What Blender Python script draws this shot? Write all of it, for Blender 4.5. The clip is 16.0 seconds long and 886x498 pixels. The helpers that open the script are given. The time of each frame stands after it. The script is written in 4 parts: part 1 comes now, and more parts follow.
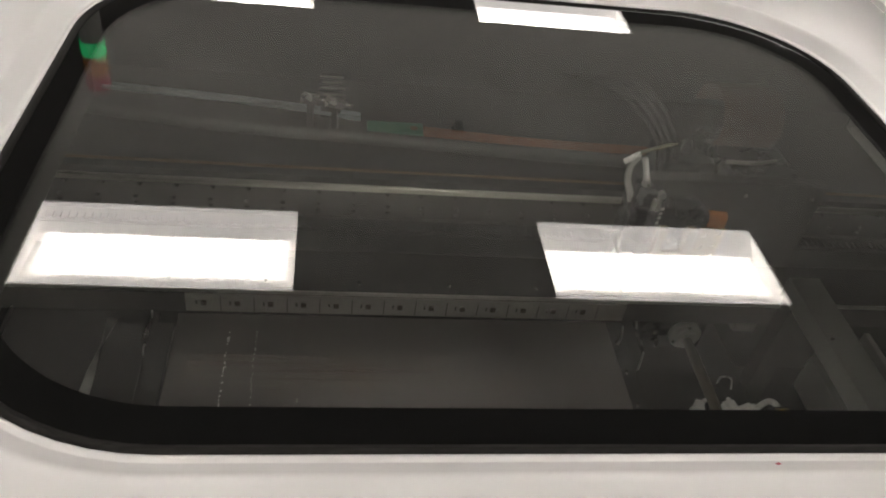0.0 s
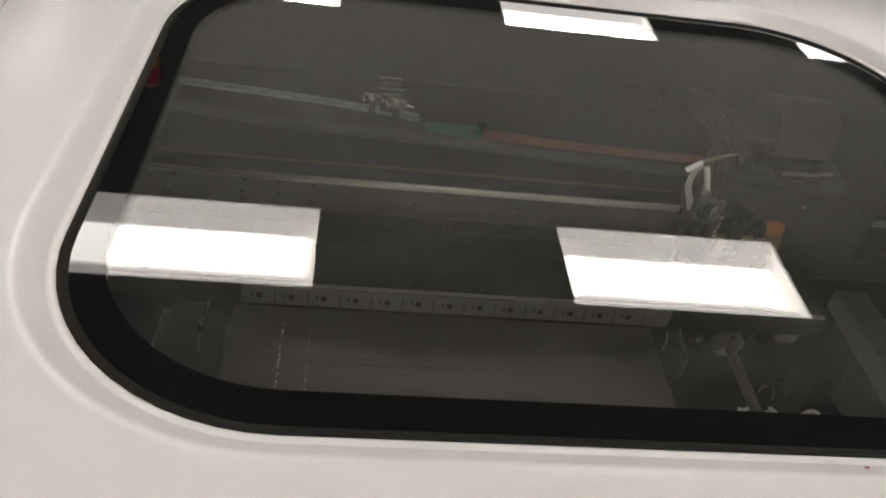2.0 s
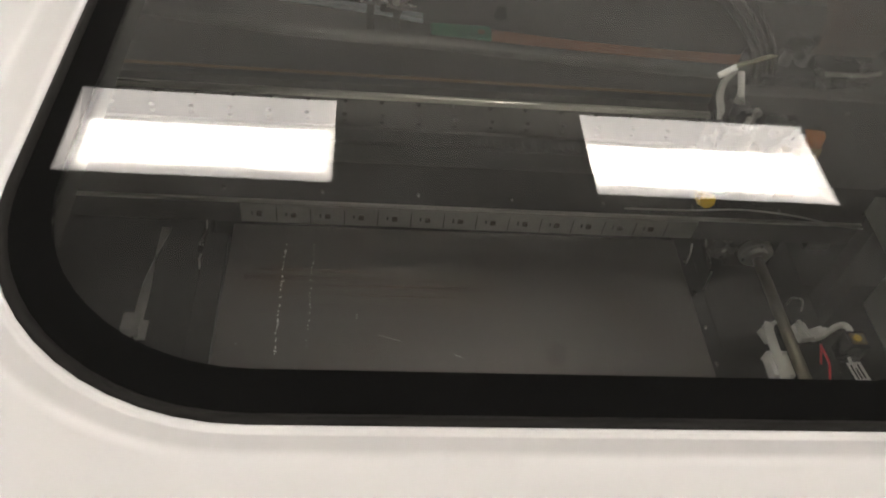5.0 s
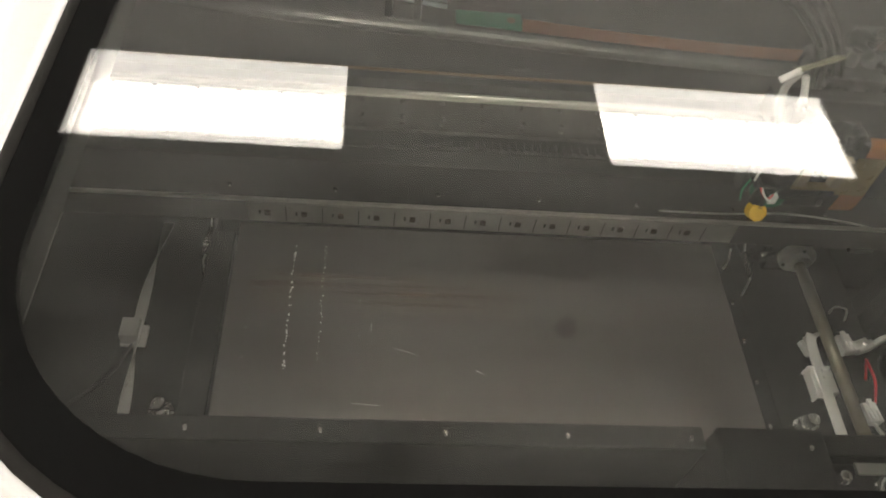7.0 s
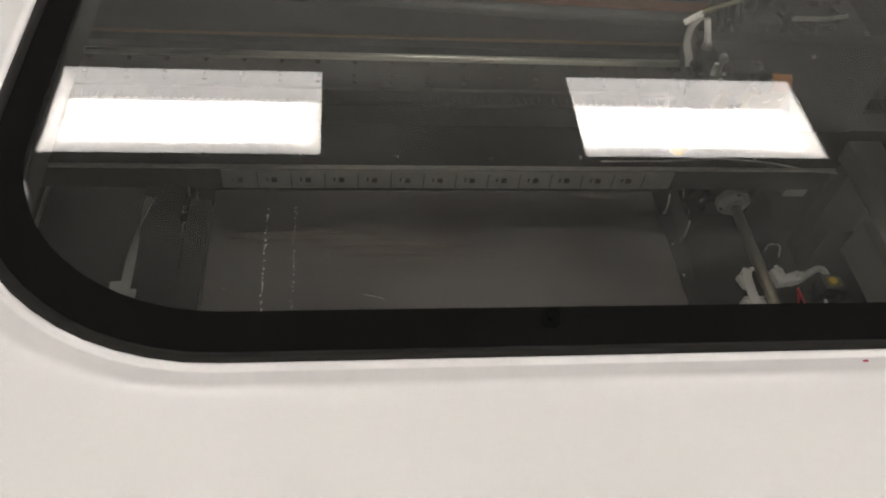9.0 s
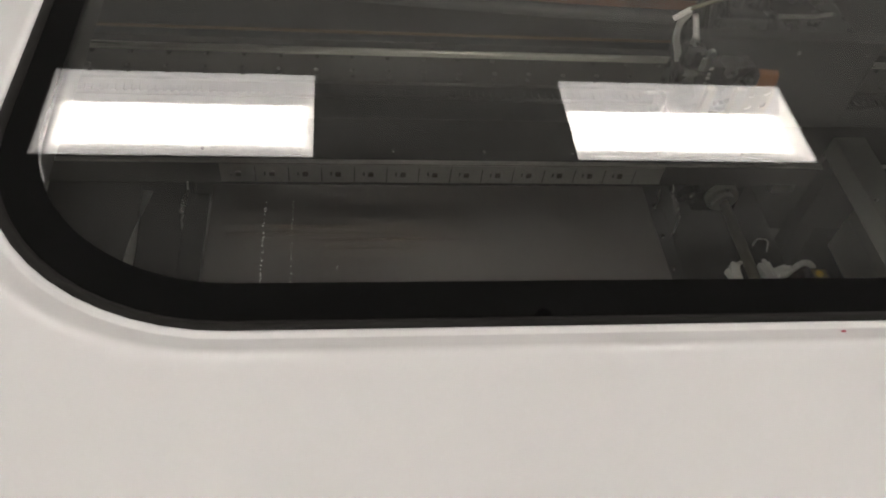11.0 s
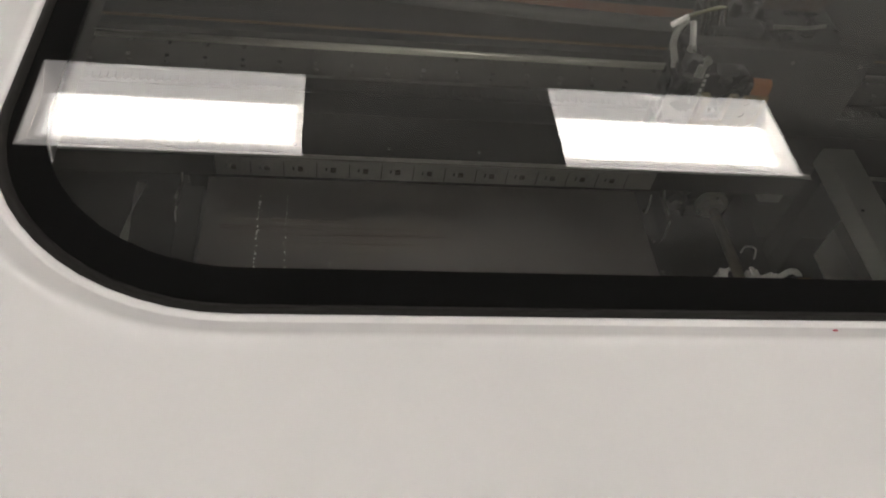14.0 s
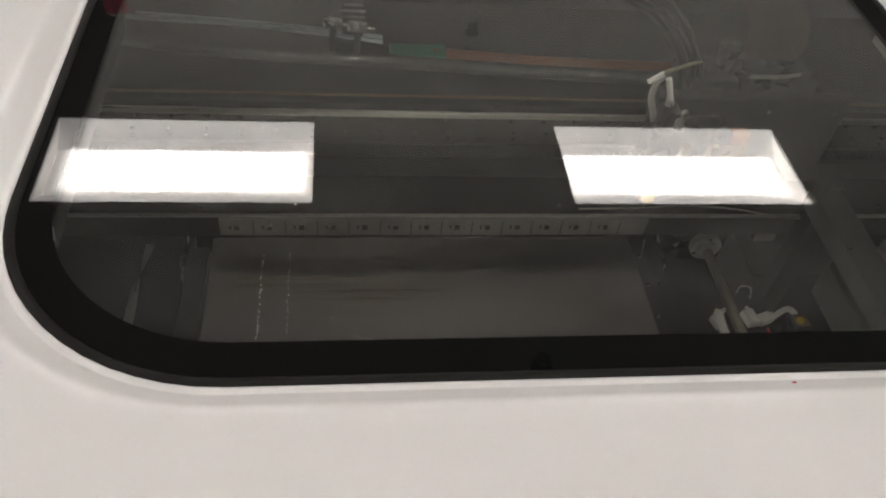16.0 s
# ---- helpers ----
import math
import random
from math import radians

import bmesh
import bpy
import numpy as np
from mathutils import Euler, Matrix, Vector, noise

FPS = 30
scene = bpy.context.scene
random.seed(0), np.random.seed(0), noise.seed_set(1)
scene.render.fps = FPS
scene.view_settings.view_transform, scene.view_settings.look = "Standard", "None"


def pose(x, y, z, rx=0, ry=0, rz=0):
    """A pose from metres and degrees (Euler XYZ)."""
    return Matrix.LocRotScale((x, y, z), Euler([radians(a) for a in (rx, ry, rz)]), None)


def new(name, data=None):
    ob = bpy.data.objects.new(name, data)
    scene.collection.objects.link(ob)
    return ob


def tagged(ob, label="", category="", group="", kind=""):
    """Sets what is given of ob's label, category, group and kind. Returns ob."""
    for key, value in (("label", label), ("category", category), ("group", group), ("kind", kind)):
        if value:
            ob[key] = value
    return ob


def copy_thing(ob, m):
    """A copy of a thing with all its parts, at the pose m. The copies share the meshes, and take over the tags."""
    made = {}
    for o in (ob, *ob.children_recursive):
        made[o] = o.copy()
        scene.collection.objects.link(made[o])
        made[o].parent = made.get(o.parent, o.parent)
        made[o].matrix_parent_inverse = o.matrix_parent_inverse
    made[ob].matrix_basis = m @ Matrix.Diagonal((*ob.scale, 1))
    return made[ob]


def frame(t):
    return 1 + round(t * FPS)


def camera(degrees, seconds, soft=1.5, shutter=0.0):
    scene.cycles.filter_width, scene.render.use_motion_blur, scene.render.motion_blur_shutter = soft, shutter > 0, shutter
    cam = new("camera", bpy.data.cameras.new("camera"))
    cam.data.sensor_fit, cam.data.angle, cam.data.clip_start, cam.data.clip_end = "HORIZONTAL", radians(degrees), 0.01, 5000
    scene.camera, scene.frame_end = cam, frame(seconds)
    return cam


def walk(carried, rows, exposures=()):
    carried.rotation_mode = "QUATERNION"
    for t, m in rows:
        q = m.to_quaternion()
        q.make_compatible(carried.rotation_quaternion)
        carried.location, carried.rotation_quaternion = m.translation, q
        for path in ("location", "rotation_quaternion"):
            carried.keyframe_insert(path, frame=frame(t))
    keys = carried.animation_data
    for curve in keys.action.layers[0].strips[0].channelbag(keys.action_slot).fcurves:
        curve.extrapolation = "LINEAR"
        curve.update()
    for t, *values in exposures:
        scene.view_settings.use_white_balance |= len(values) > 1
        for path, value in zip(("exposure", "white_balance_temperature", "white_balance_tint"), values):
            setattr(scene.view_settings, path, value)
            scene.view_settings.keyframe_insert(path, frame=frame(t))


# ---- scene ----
cam = camera(58.03, 16.0, soft=2.0)
PATH = [
    (0.0, 0.0579, -0.2965, 0.2995, -40.22, -11.39, 9.51),
    (0.5, 0.0548, -0.2970, 0.3001, -40.33, -10.53, 9.25),
    (1.0, 0.0481, -0.2982, 0.3005, -40.30, -10.32, 9.54),
    (1.5, 0.0392, -0.3019, 0.3025, -40.19, -10.16, 10.18),
    (2.0, 0.0385, -0.3008, 0.3011, -40.31, -9.89, 10.45),
    (2.5, 0.0422, -0.2968, 0.2997, -40.55, -8.80, 9.11),
    (3.0, 0.0438, -0.2921, 0.2973, -40.50, -8.68, 8.77),
    (3.5, 0.0445, -0.2909, 0.2980, -40.59, -8.99, 8.81),
    (4.0, 0.0498, -0.2888, 0.2987, -44.01, -9.76, 8.95),
    (6.5, 0.0412, -0.2485, 0.2853, -50.08, -8.69, 9.24),
    (7.0, 0.0435, -0.2436, 0.2849, -50.93, -9.29, 9.84),
    (7.5, 0.0508, -0.2427, 0.2829, -51.53, -9.80, 9.72),
    (8.0, 0.0494, -0.2558, 0.2874, -51.58, -10.17, 8.22),
    (8.5, 0.0525, -0.2747, 0.2937, -50.75, -10.54, 7.92),
    (11.0, 0.0499, -0.2919, 0.2974, -50.10, -11.70, 8.82),
    (11.5, 0.0502, -0.2918, 0.2959, -49.84, -11.75, 9.07),
    (12.0, 0.0464, -0.2935, 0.2974, -49.55, -12.60, 10.49),
    (12.5, 0.0460, -0.2942, 0.2990, -49.92, -12.86, 10.75),
    (13.0, 0.0465, -0.2952, 0.2974, -49.76, -12.92, 11.14),
    (13.5, 0.0467, -0.2945, 0.2966, -49.65, -13.12, 11.33),
    (14.0, 0.0459, -0.2953, 0.2973, -49.65, -13.23, 11.56),
    (14.5, 0.0464, -0.2954, 0.2980, -49.62, -13.15, 11.13),
    (15.0, 0.0472, -0.2954, 0.2981, -49.56, -13.00, 10.81),
    (15.5, 0.0489, -0.2943, 0.2987, -49.31, -12.75, 9.86),
    (16.0, 0.0522, -0.2984, 0.3109, -47.03, -11.07, 7.92),
]
walk(cam, [(t, pose(x, y, z, 90 + p, 0, yaw) @ pose(0, 0, 0, 0, 0, roll)) for t, x, y, z, p, yaw, roll in PATH],
     exposures=((0.0, -0.02, 6600, 10), (2.5, -0.01, 6600, 10), (3.0, 0.10, 6600, 10), (3.5, 0.04, 6600, 10), (4.0, 0.0, 6600, 10), (6.5, 0.82, 6800, 8), (7.5, 0.85, 6800, 7), (8.0, 0.74, 6650, 9), (8.5, 0.40, 6500, 10), (11.0, 0.0, 6500, 10), (12.5, -0.05, 6500, 10), (14.5, -0.08, 6500, 10), (15.5, -0.10, 6500, 10), (16.0, 0.02, 6500, 10)))

# ---- world: a closed room, so only a faint grey outside it ----
world = bpy.data.worlds.new("world")
scene.world = world
world.use_nodes = True
world.node_tree.nodes["Background"].inputs[0].default_value = (0.5, 0.5, 0.5, 1)
world.node_tree.nodes["Background"].inputs[1].default_value = 0.05
LENS_GLOW = 18.5

# ---- materials ----


def mat(name, color, rough=0.5, metal=0.0, var=0.15, scale=60.0, bump=0.0, bump_scale=400.0, coat=0.0, ior=1.5,
        stretch=(1, 1, 1), rough_var=0.1, spec=0.5):
    """A principled surface with colour and gloss varied by two sizes of noise, and fine relief."""
    m = bpy.data.materials.new(name)
    m.use_nodes = True
    nt = m.node_tree
    b = nt.nodes["Principled BSDF"]
    b.inputs["Metallic"].default_value = metal
    b.inputs["IOR"].default_value = ior
    b.inputs["Specular IOR Level"].default_value = spec
    b.inputs["Coat Weight"].default_value = coat
    b.inputs["Coat Roughness"].default_value = 0.08
    tc = nt.nodes.new("ShaderNodeTexCoord")
    mp = nt.nodes.new("ShaderNodeMapping")
    mp.inputs["Scale"].default_value = stretch
    nt.links.new(tc.outputs["Object"], mp.inputs[0])
    n1 = nt.nodes.new("ShaderNodeTexNoise")
    n1.inputs["Scale"].default_value = scale
    n1.inputs["Detail"].default_value = 6
    n2 = nt.nodes.new("ShaderNodeTexNoise")
    n2.inputs["Scale"].default_value = scale * 7
    n2.inputs["Detail"].default_value = 3
    nt.links.new(mp.outputs[0], n1.inputs[0])
    nt.links.new(mp.outputs[0], n2.inputs[0])
    add = nt.nodes.new("ShaderNodeMath")
    add.operation = "ADD"
    nt.links.new(n1.outputs[0], add.inputs[0])
    nt.links.new(n2.outputs[0], add.inputs[1])
    ramp = nt.nodes.new("ShaderNodeMapRange")
    ramp.inputs["From Min"].default_value = 0.6
    ramp.inputs["From Max"].default_value = 1.4
    nt.links.new(add.outputs[0], ramp.inputs[0])
    mix = nt.nodes.new("ShaderNodeMix")
    mix.data_type = "RGBA"
    mix.inputs[6].default_value = (*[c * (1 - var) for c in color], 1)
    mix.inputs[7].default_value = (*[min(1, c * (1 + var)) for c in color], 1)
    nt.links.new(ramp.outputs[0], mix.inputs[0])
    nt.links.new(mix.outputs[2], b.inputs["Base Color"])
    rr = nt.nodes.new("ShaderNodeMapRange")
    rr.inputs["To Min"].default_value = max(0.02, rough - rough_var)
    rr.inputs["To Max"].default_value = min(1, rough + rough_var)
    nt.links.new(n1.outputs[0], rr.inputs[0])
    nt.links.new(rr.outputs[0], b.inputs["Roughness"])
    if bump:
        n3 = nt.nodes.new("ShaderNodeTexNoise")
        n3.inputs["Scale"].default_value = bump_scale
        n3.inputs["Detail"].default_value = 3
        nt.links.new(mp.outputs[0], n3.inputs[0])
        bp = nt.nodes.new("ShaderNodeBump")
        bp.inputs["Strength"].default_value = bump
        bp.inputs["Distance"].default_value = 0.001
        nt.links.new(n3.outputs[0], bp.inputs["Height"])
        nt.links.new(bp.outputs[0], b.inputs["Normal"])
    return m


def glow(name, color, strength):
    m = bpy.data.materials.new(name)
    m.use_nodes = True
    b = m.node_tree.nodes["Principled BSDF"]
    b.inputs["Base Color"].default_value = (*color, 1)
    b.inputs["Emission Color"].default_value = (*color, 1)
    b.inputs["Emission Strength"].default_value = strength
    return m


def dusty_hazed_glass():
    """Clear pane with wiped dust and finger smears on it, and haze painted in towards the rear."""
    m = bpy.data.materials.new("smeared_glass")
    m.use_nodes = True
    nt = m.node_tree
    b = nt.nodes["Principled BSDF"]
    b.inputs["Base Color"].default_value = (0.945, 0.945, 0.905, 1)
    b.inputs["Transmission Weight"].default_value = 1
    b.inputs["Roughness"].default_value = 0.0
    b.inputs["IOR"].default_value = 1.49
    tc = nt.nodes.new("ShaderNodeTexCoord")
    mp = nt.nodes.new("ShaderNodeMapping")
    mp.inputs["Scale"].default_value = (1, 1.9, 1)
    mp.inputs["Rotation"].default_value = (0, 0, 0.5)
    nt.links.new(tc.outputs["Object"], mp.inputs[0])
    def noise(scale, detail, vector, lo, hi, to0, to1, distort=0.0):
        n = nt.nodes.new("ShaderNodeTexNoise")
        n.inputs["Scale"].default_value = scale
        n.inputs["Detail"].default_value = detail
        n.inputs["Distortion"].default_value = distort
        nt.links.new(vector, n.inputs[0])
        r = nt.nodes.new("ShaderNodeMapRange")
        r.inputs["From Min"].default_value = lo
        r.inputs["From Max"].default_value = hi
        r.inputs["To Min"].default_value = to0
        r.inputs["To Max"].default_value = to1
        nt.links.new(n.outputs[0], r.inputs[0])
        return r.outputs[0]

    def join(op, one, two):
        n = nt.nodes.new("ShaderNodeMath")
        n.operation = op
        for k, v in enumerate((one, two)):
            if isinstance(v, float):
                n.inputs[k].default_value = v
            else:
                nt.links.new(v, n.inputs[k])
        return n.outputs[0]

    def specks(scale, share, radius, weight):
        """Round grains of dust, a share of the cells holding one."""
        v = nt.nodes.new("ShaderNodeTexVoronoi")
        v.voronoi_dimensions = "2D"
        v.inputs["Scale"].default_value = scale
        nt.links.new(tc.outputs["Object"], v.inputs["Vector"])
        c = nt.nodes.new("ShaderNodeSeparateColor")
        nt.links.new(v.outputs["Color"], c.inputs[0])
        r = nt.nodes.new("ShaderNodeMapRange")
        r.inputs["From Min"].default_value = 1 - share
        r.inputs["To Max"].default_value = radius
        nt.links.new(c.outputs[0], r.inputs[0])
        return join("MULTIPLY", join("LESS_THAN", v.outputs["Distance"], r.outputs[0]), weight)

    # wiped film: soft patches broken up by fine grain
    patch = noise(26, 5, mp.outputs[0], 0.46, 0.78, 0.22, 1.0, 0.8)
    grain = noise(1100, 3, tc.outputs["Object"], 0.32, 0.70, 0.002, 0.046)
    film = join("MULTIPLY", patch, grain)
    # long faint wiping marks
    wm = nt.nodes.new("ShaderNodeMapping")
    wm.inputs["Scale"].default_value = (14, 420, 1)
    wm.inputs["Rotation"].default_value = (0, 0, 0.42)
    nt.links.new(tc.outputs["Object"], wm.inputs[0])
    wipe = noise(1, 3, wm.outputs[0], 0.58, 0.80, 0.0, 0.034, 0.4)
    wipe = join("MULTIPLY", wipe, noise(18, 2, tc.outputs["Object"], 0.45, 0.65, 0.0, 1.0))
    grit = join("ADD", specks(120, 0.20, 0.034, 0.26), specks(300, 0.30, 0.064, 0.17))
    # haze of shallow viewing angles put into the colour, stronger towards the rear
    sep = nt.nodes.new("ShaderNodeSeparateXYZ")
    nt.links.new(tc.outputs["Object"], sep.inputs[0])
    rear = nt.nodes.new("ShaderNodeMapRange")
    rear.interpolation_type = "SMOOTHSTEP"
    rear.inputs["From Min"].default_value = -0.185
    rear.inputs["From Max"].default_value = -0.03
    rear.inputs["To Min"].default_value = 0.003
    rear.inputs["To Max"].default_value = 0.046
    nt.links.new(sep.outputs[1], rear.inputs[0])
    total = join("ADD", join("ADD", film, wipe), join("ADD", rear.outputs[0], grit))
    # one pale scatter for both the dust and the painted haze
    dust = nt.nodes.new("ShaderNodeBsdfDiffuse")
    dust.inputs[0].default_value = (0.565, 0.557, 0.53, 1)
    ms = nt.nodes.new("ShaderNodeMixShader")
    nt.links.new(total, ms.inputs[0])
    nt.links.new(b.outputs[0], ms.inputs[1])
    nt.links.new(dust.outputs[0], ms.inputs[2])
    nt.links.new(ms.outputs[0], nt.nodes["Material Output"].inputs[0])
    return m


M_WHITE = mat("white_paint", (0.61, 0.597, 0.583), 0.25, var=0.015, scale=9, bump=0.02, bump_scale=600, rough_var=0.06)
M_BODY = mat("white_enamel", (0.78, 0.77, 0.75), 0.4, var=0.03, scale=12, bump=0.08, bump_scale=700)
M_FRIT = mat("black_border", (0.005, 0.005, 0.005), 0.012, var=0.1, rough_var=0.004, spec=0.34)
M_GASKET = mat("gasket_rubber", (0.008, 0.007, 0.006), 0.7, var=0.2, spec=0.2)
M_GLASS = dusty_hazed_glass()
M_BLACK = mat("black_anodised", (0.012, 0.012, 0.0115), 0.46, var=0.25, scale=80, bump=0.15, bump_scale=2500, spec=0.35)
M_DECK = mat("deck_anodised", (0.022, 0.021, 0.019), 0.36, var=0.35, scale=60, bump=0.2, bump_scale=1800)
M_BLACKG = mat("black_plastic", (0.012, 0.012, 0.013), 0.28, var=0.2, scale=120)
M_LINER = mat("chamber_liner", (0.009, 0.009, 0.008), 0.6, var=0.35, scale=30, bump=0.1, bump_scale=1500, spec=0.32)
# streaked tone: brushed grain, with lines mirrored from the gantry painted in
M_PLATEN = mat("satin_platen", (0.450, 0.415, 0.392), 0.055, metal=0.86, var=0.10, scale=16, stretch=(0.12, 5.0, 1), rough_var=0.0)


def hazed(m, share, rough):
    """Gives a surface a second, wider lobe of gloss."""
    nt = m.node_tree
    b = nt.nodes["Principled BSDF"]
    wide = nt.nodes.new("ShaderNodeBsdfPrincipled")
    wide.inputs["Metallic"].default_value = b.inputs["Metallic"].default_value
    wide.inputs["Roughness"].default_value = rough
    nt.links.new(b.inputs["Base Color"].links[0].from_socket, wide.inputs["Base Color"])
    ms = nt.nodes.new("ShaderNodeMixShader")
    ms.inputs[0].default_value = share
    nt.links.new(b.outputs[0], ms.inputs[1])
    nt.links.new(wide.outputs[0], ms.inputs[2])
    nt.links.new(ms.outputs[0], nt.nodes["Material Output"].inputs[0])


hazed(M_PLATEN, 0.27, 0.30)
M_STEEL = mat("steel", (0.60, 0.59, 0.57), 0.30, metal=1, var=0.1, scale=200)
M_SHAFT = mat("oiled_shaft", (0.22, 0.20, 0.15), 0.45, metal=0.8, var=0.2, scale=150)
M_ALU = mat("grey_aluminium", (0.42, 0.42, 0.39), 0.45, metal=0.4, var=0.12, scale=60, bump=0.05)
M_BOLT = mat("zinc_steel", (0.72, 0.71, 0.68), 0.26, metal=0.85, var=0.1, scale=200)
M_DULL = mat("dull_grey_plastic", (0.24, 0.235, 0.22), 0.5, var=0.12, scale=120)
M_GREY = mat("light_grey_plastic", (0.42, 0.41, 0.39), 0.5, var=0.08, scale=80)
M_PLATE = mat("dark_plate", (0.045, 0.043, 0.040), 0.45, metal=0.2, var=0.15, scale=90, bump=0.05, bump_scale=1500)
M_PCBW = mat("strip_board", (0.44, 0.425, 0.40), 0.45, var=0.10, scale=90)
M_LED = mat("led_package", (0.10, 0.08, 0.06), 0.3, var=0.2)
M_MARK = mat("dark_print", (0.03, 0.03, 0.03), 0.5)
M_WHITEP = mat("white_plastic", (0.84, 0.83, 0.80), 0.4, var=0.06, scale=150)
M_CREAM = mat("cream_plastic", (0.22, 0.18, 0.11), 0.45, var=0.1, scale=150)
M_YELLOW = mat("yellow_cap", (0.85, 0.55, 0.03), 0.4, var=0.1, scale=200)
M_ORANGE = mat("polyimide_film", (0.29, 0.10, 0.017), 0.3, var=0.15, scale=60, coat=0.2)
M_BRASS = mat("gold_plated_board", (0.25, 0.19, 0.085), 0.35, metal=0.6, var=0.12, scale=150)
M_GREEN = mat("green_board", (0.010, 0.125, 0.066), 0.35, var=0.2, scale=200)
M_SCALE = mat("orange_scale", (0.36, 0.19, 0.07), 0.45, var=0.15, scale=60)
M_RIBBON = mat("dull_polyimide", (0.155, 0.052, 0.016), 0.35, var=0.2, scale=90)
# orange film coloured dark brown, painting in the shade on the parked loop
M_LOOP_SHADED = mat("shaded_polyimide", (0.050, 0.020, 0.009), 0.5, var=0.2, scale=90, spec=0.2)
M_RAIL = mat("ground_rail", (0.40, 0.39, 0.35), 0.30, metal=0.9, var=0.15, scale=90, stretch=(0.1, 3, 3))
M_COPPER = mat("brown_scale", (0.13, 0.082, 0.040), 0.4, metal=0.5, var=0.2, scale=100)
M_RED = mat("red_wire", (0.75, 0.03, 0.04), 0.4)
M_WIREW = mat("white_wire", (0.78, 0.77, 0.74), 0.4)
M_EDGE = mat("pale_metal", (0.66, 0.65, 0.61), 0.4, metal=0.2, var=0.15, scale=40)
M_WIREG = mat("green_wire", (0.03, 0.25, 0.12), 0.4)
M_WIREK = mat("black_wire", (0.010, 0.010, 0.010), 0.2, rough_var=0.03, spec=0.22)
M_TUBE = mat("translucent_tube", (0.35, 0.40, 0.42), 0.25, var=0.1, coat=0.3)
M_KAPTON = mat("olive_tape", (0.13, 0.12, 0.055), 0.35, var=0.2, scale=120)
M_CEIL = mat("ceiling_board", (0.40, 0.39, 0.375), 0.9, var=0.06, scale=3)
M_WALL = mat("room_wall", (0.38, 0.37, 0.35), 0.8, var=0.05, scale=2)
M_FLOOR = mat("floor_vinyl", (0.16, 0.155, 0.145), 0.5, var=0.12, scale=5)
M_TROFFER = mat("white_reflector", (0.74, 0.73, 0.715), 0.6, var=0.02, scale=10)
M_LENS = glow("lamp_lens", (1.0, 0.957, 0.915), LENS_GLOW)
# bounced lamp light put in as a glow on reflectors and end plates
M_REFLECTOR_GLOW = glow("glowing_reflector", (1.0, 0.957, 0.925), LENS_GLOW * 0.155)
M_LENS_DIM = glow("lamp_diffuser", (1.0, 0.957, 0.915), LENS_GLOW * 0.24)
M_LENS_RIM = glow("lamp_lens_rim", (1.0, 0.957, 0.915), LENS_GLOW * 0.5)
M_TRAY = mat("white_tray", (0.82, 0.81, 0.78), 0.5, var=0.05, scale=60)
M_INKRED = mat("red_ink", (0.30, 0.025, 0.05), 0.5)

# ---- mesh helpers ----


def part(name, bm, material, parent=None, label="", smooth=False):
    me = bpy.data.meshes.new(name)
    bmesh.ops.recalc_face_normals(bm, faces=bm.faces)
    for f in bm.faces:
        f.smooth = smooth
    bm.to_mesh(me)
    bm.free()
    me.materials.append(material)
    ob = new(name, me)
    if parent:
        ob.parent = parent
    if label:
        ob["label"] = label
    return ob


def shared(name, me, m, parent):
    ob = new(name, me)
    ob.parent = parent
    ob.matrix_basis = m
    return ob


def thing(name, label, category, group="", at=(0, 0, 0), kind=""):
    ob = new(name)
    ob.location = at
    ob.empty_display_size = 0.01
    return tagged(ob, label, category, group, kind)


def box(bm, x0, x1, y0, y1, z0, z1, bevel=0.0, m=None):
    c = Matrix.Translation(((x0 + x1) / 2, (y0 + y1) / 2, (z0 + z1) / 2)) @ Matrix.Diagonal((x1 - x0, y1 - y0, z1 - z0, 1))
    r = bmesh.ops.create_cube(bm, size=1, matrix=c)
    vs = r["verts"]
    if bevel:
        es = list({e for v in vs for e in v.link_edges})
        r = bmesh.ops.bevel(bm, geom=es, offset=bevel, segments=2, affect="EDGES", profile=0.5)
        vs = list({v for f in r["faces"] for v in f.verts} | {v for v in vs if v.is_valid})
    if m is not None:
        bmesh.ops.transform(bm, matrix=m, verts=[v for v in vs if v.is_valid])
    return bm


def newbox(*a, **k):
    return box(bmesh.new(), *a, **k)


def cyl(bm, p, q, r, n=20, r2=None):
    """A capped cylinder or cone from p to q."""
    p, q = Vector(p), Vector(q)
    d = q - p
    m = Matrix.Translation((p + q) / 2) @ d.to_track_quat("Z", "Y").to_matrix().to_4x4()
    bmesh.ops.create_cone(bm, cap_ends=True, segments=n, radius1=r, radius2=r if r2 is None else r2, depth=d.length, matrix=m)
    return bm


def spline(pts, n):
    """Points along a smooth curve through pts."""
    pts = [Vector(p) for p in pts]
    ext = [2 * pts[0] - pts[1], *pts, 2 * pts[-1] - pts[-2]]
    out = []
    for i in range(1, len(ext) - 2):
        a, b, c, d = ext[i - 1:i + 3]
        for k in range(n):
            t = k / n
            out.append(0.5 * (2 * b + (c - a) * t + (2 * a - 5 * b + 4 * c - d) * t * t + (3 * b - a - 3 * c + d) * t ** 3))
    return out + [pts[-1]]


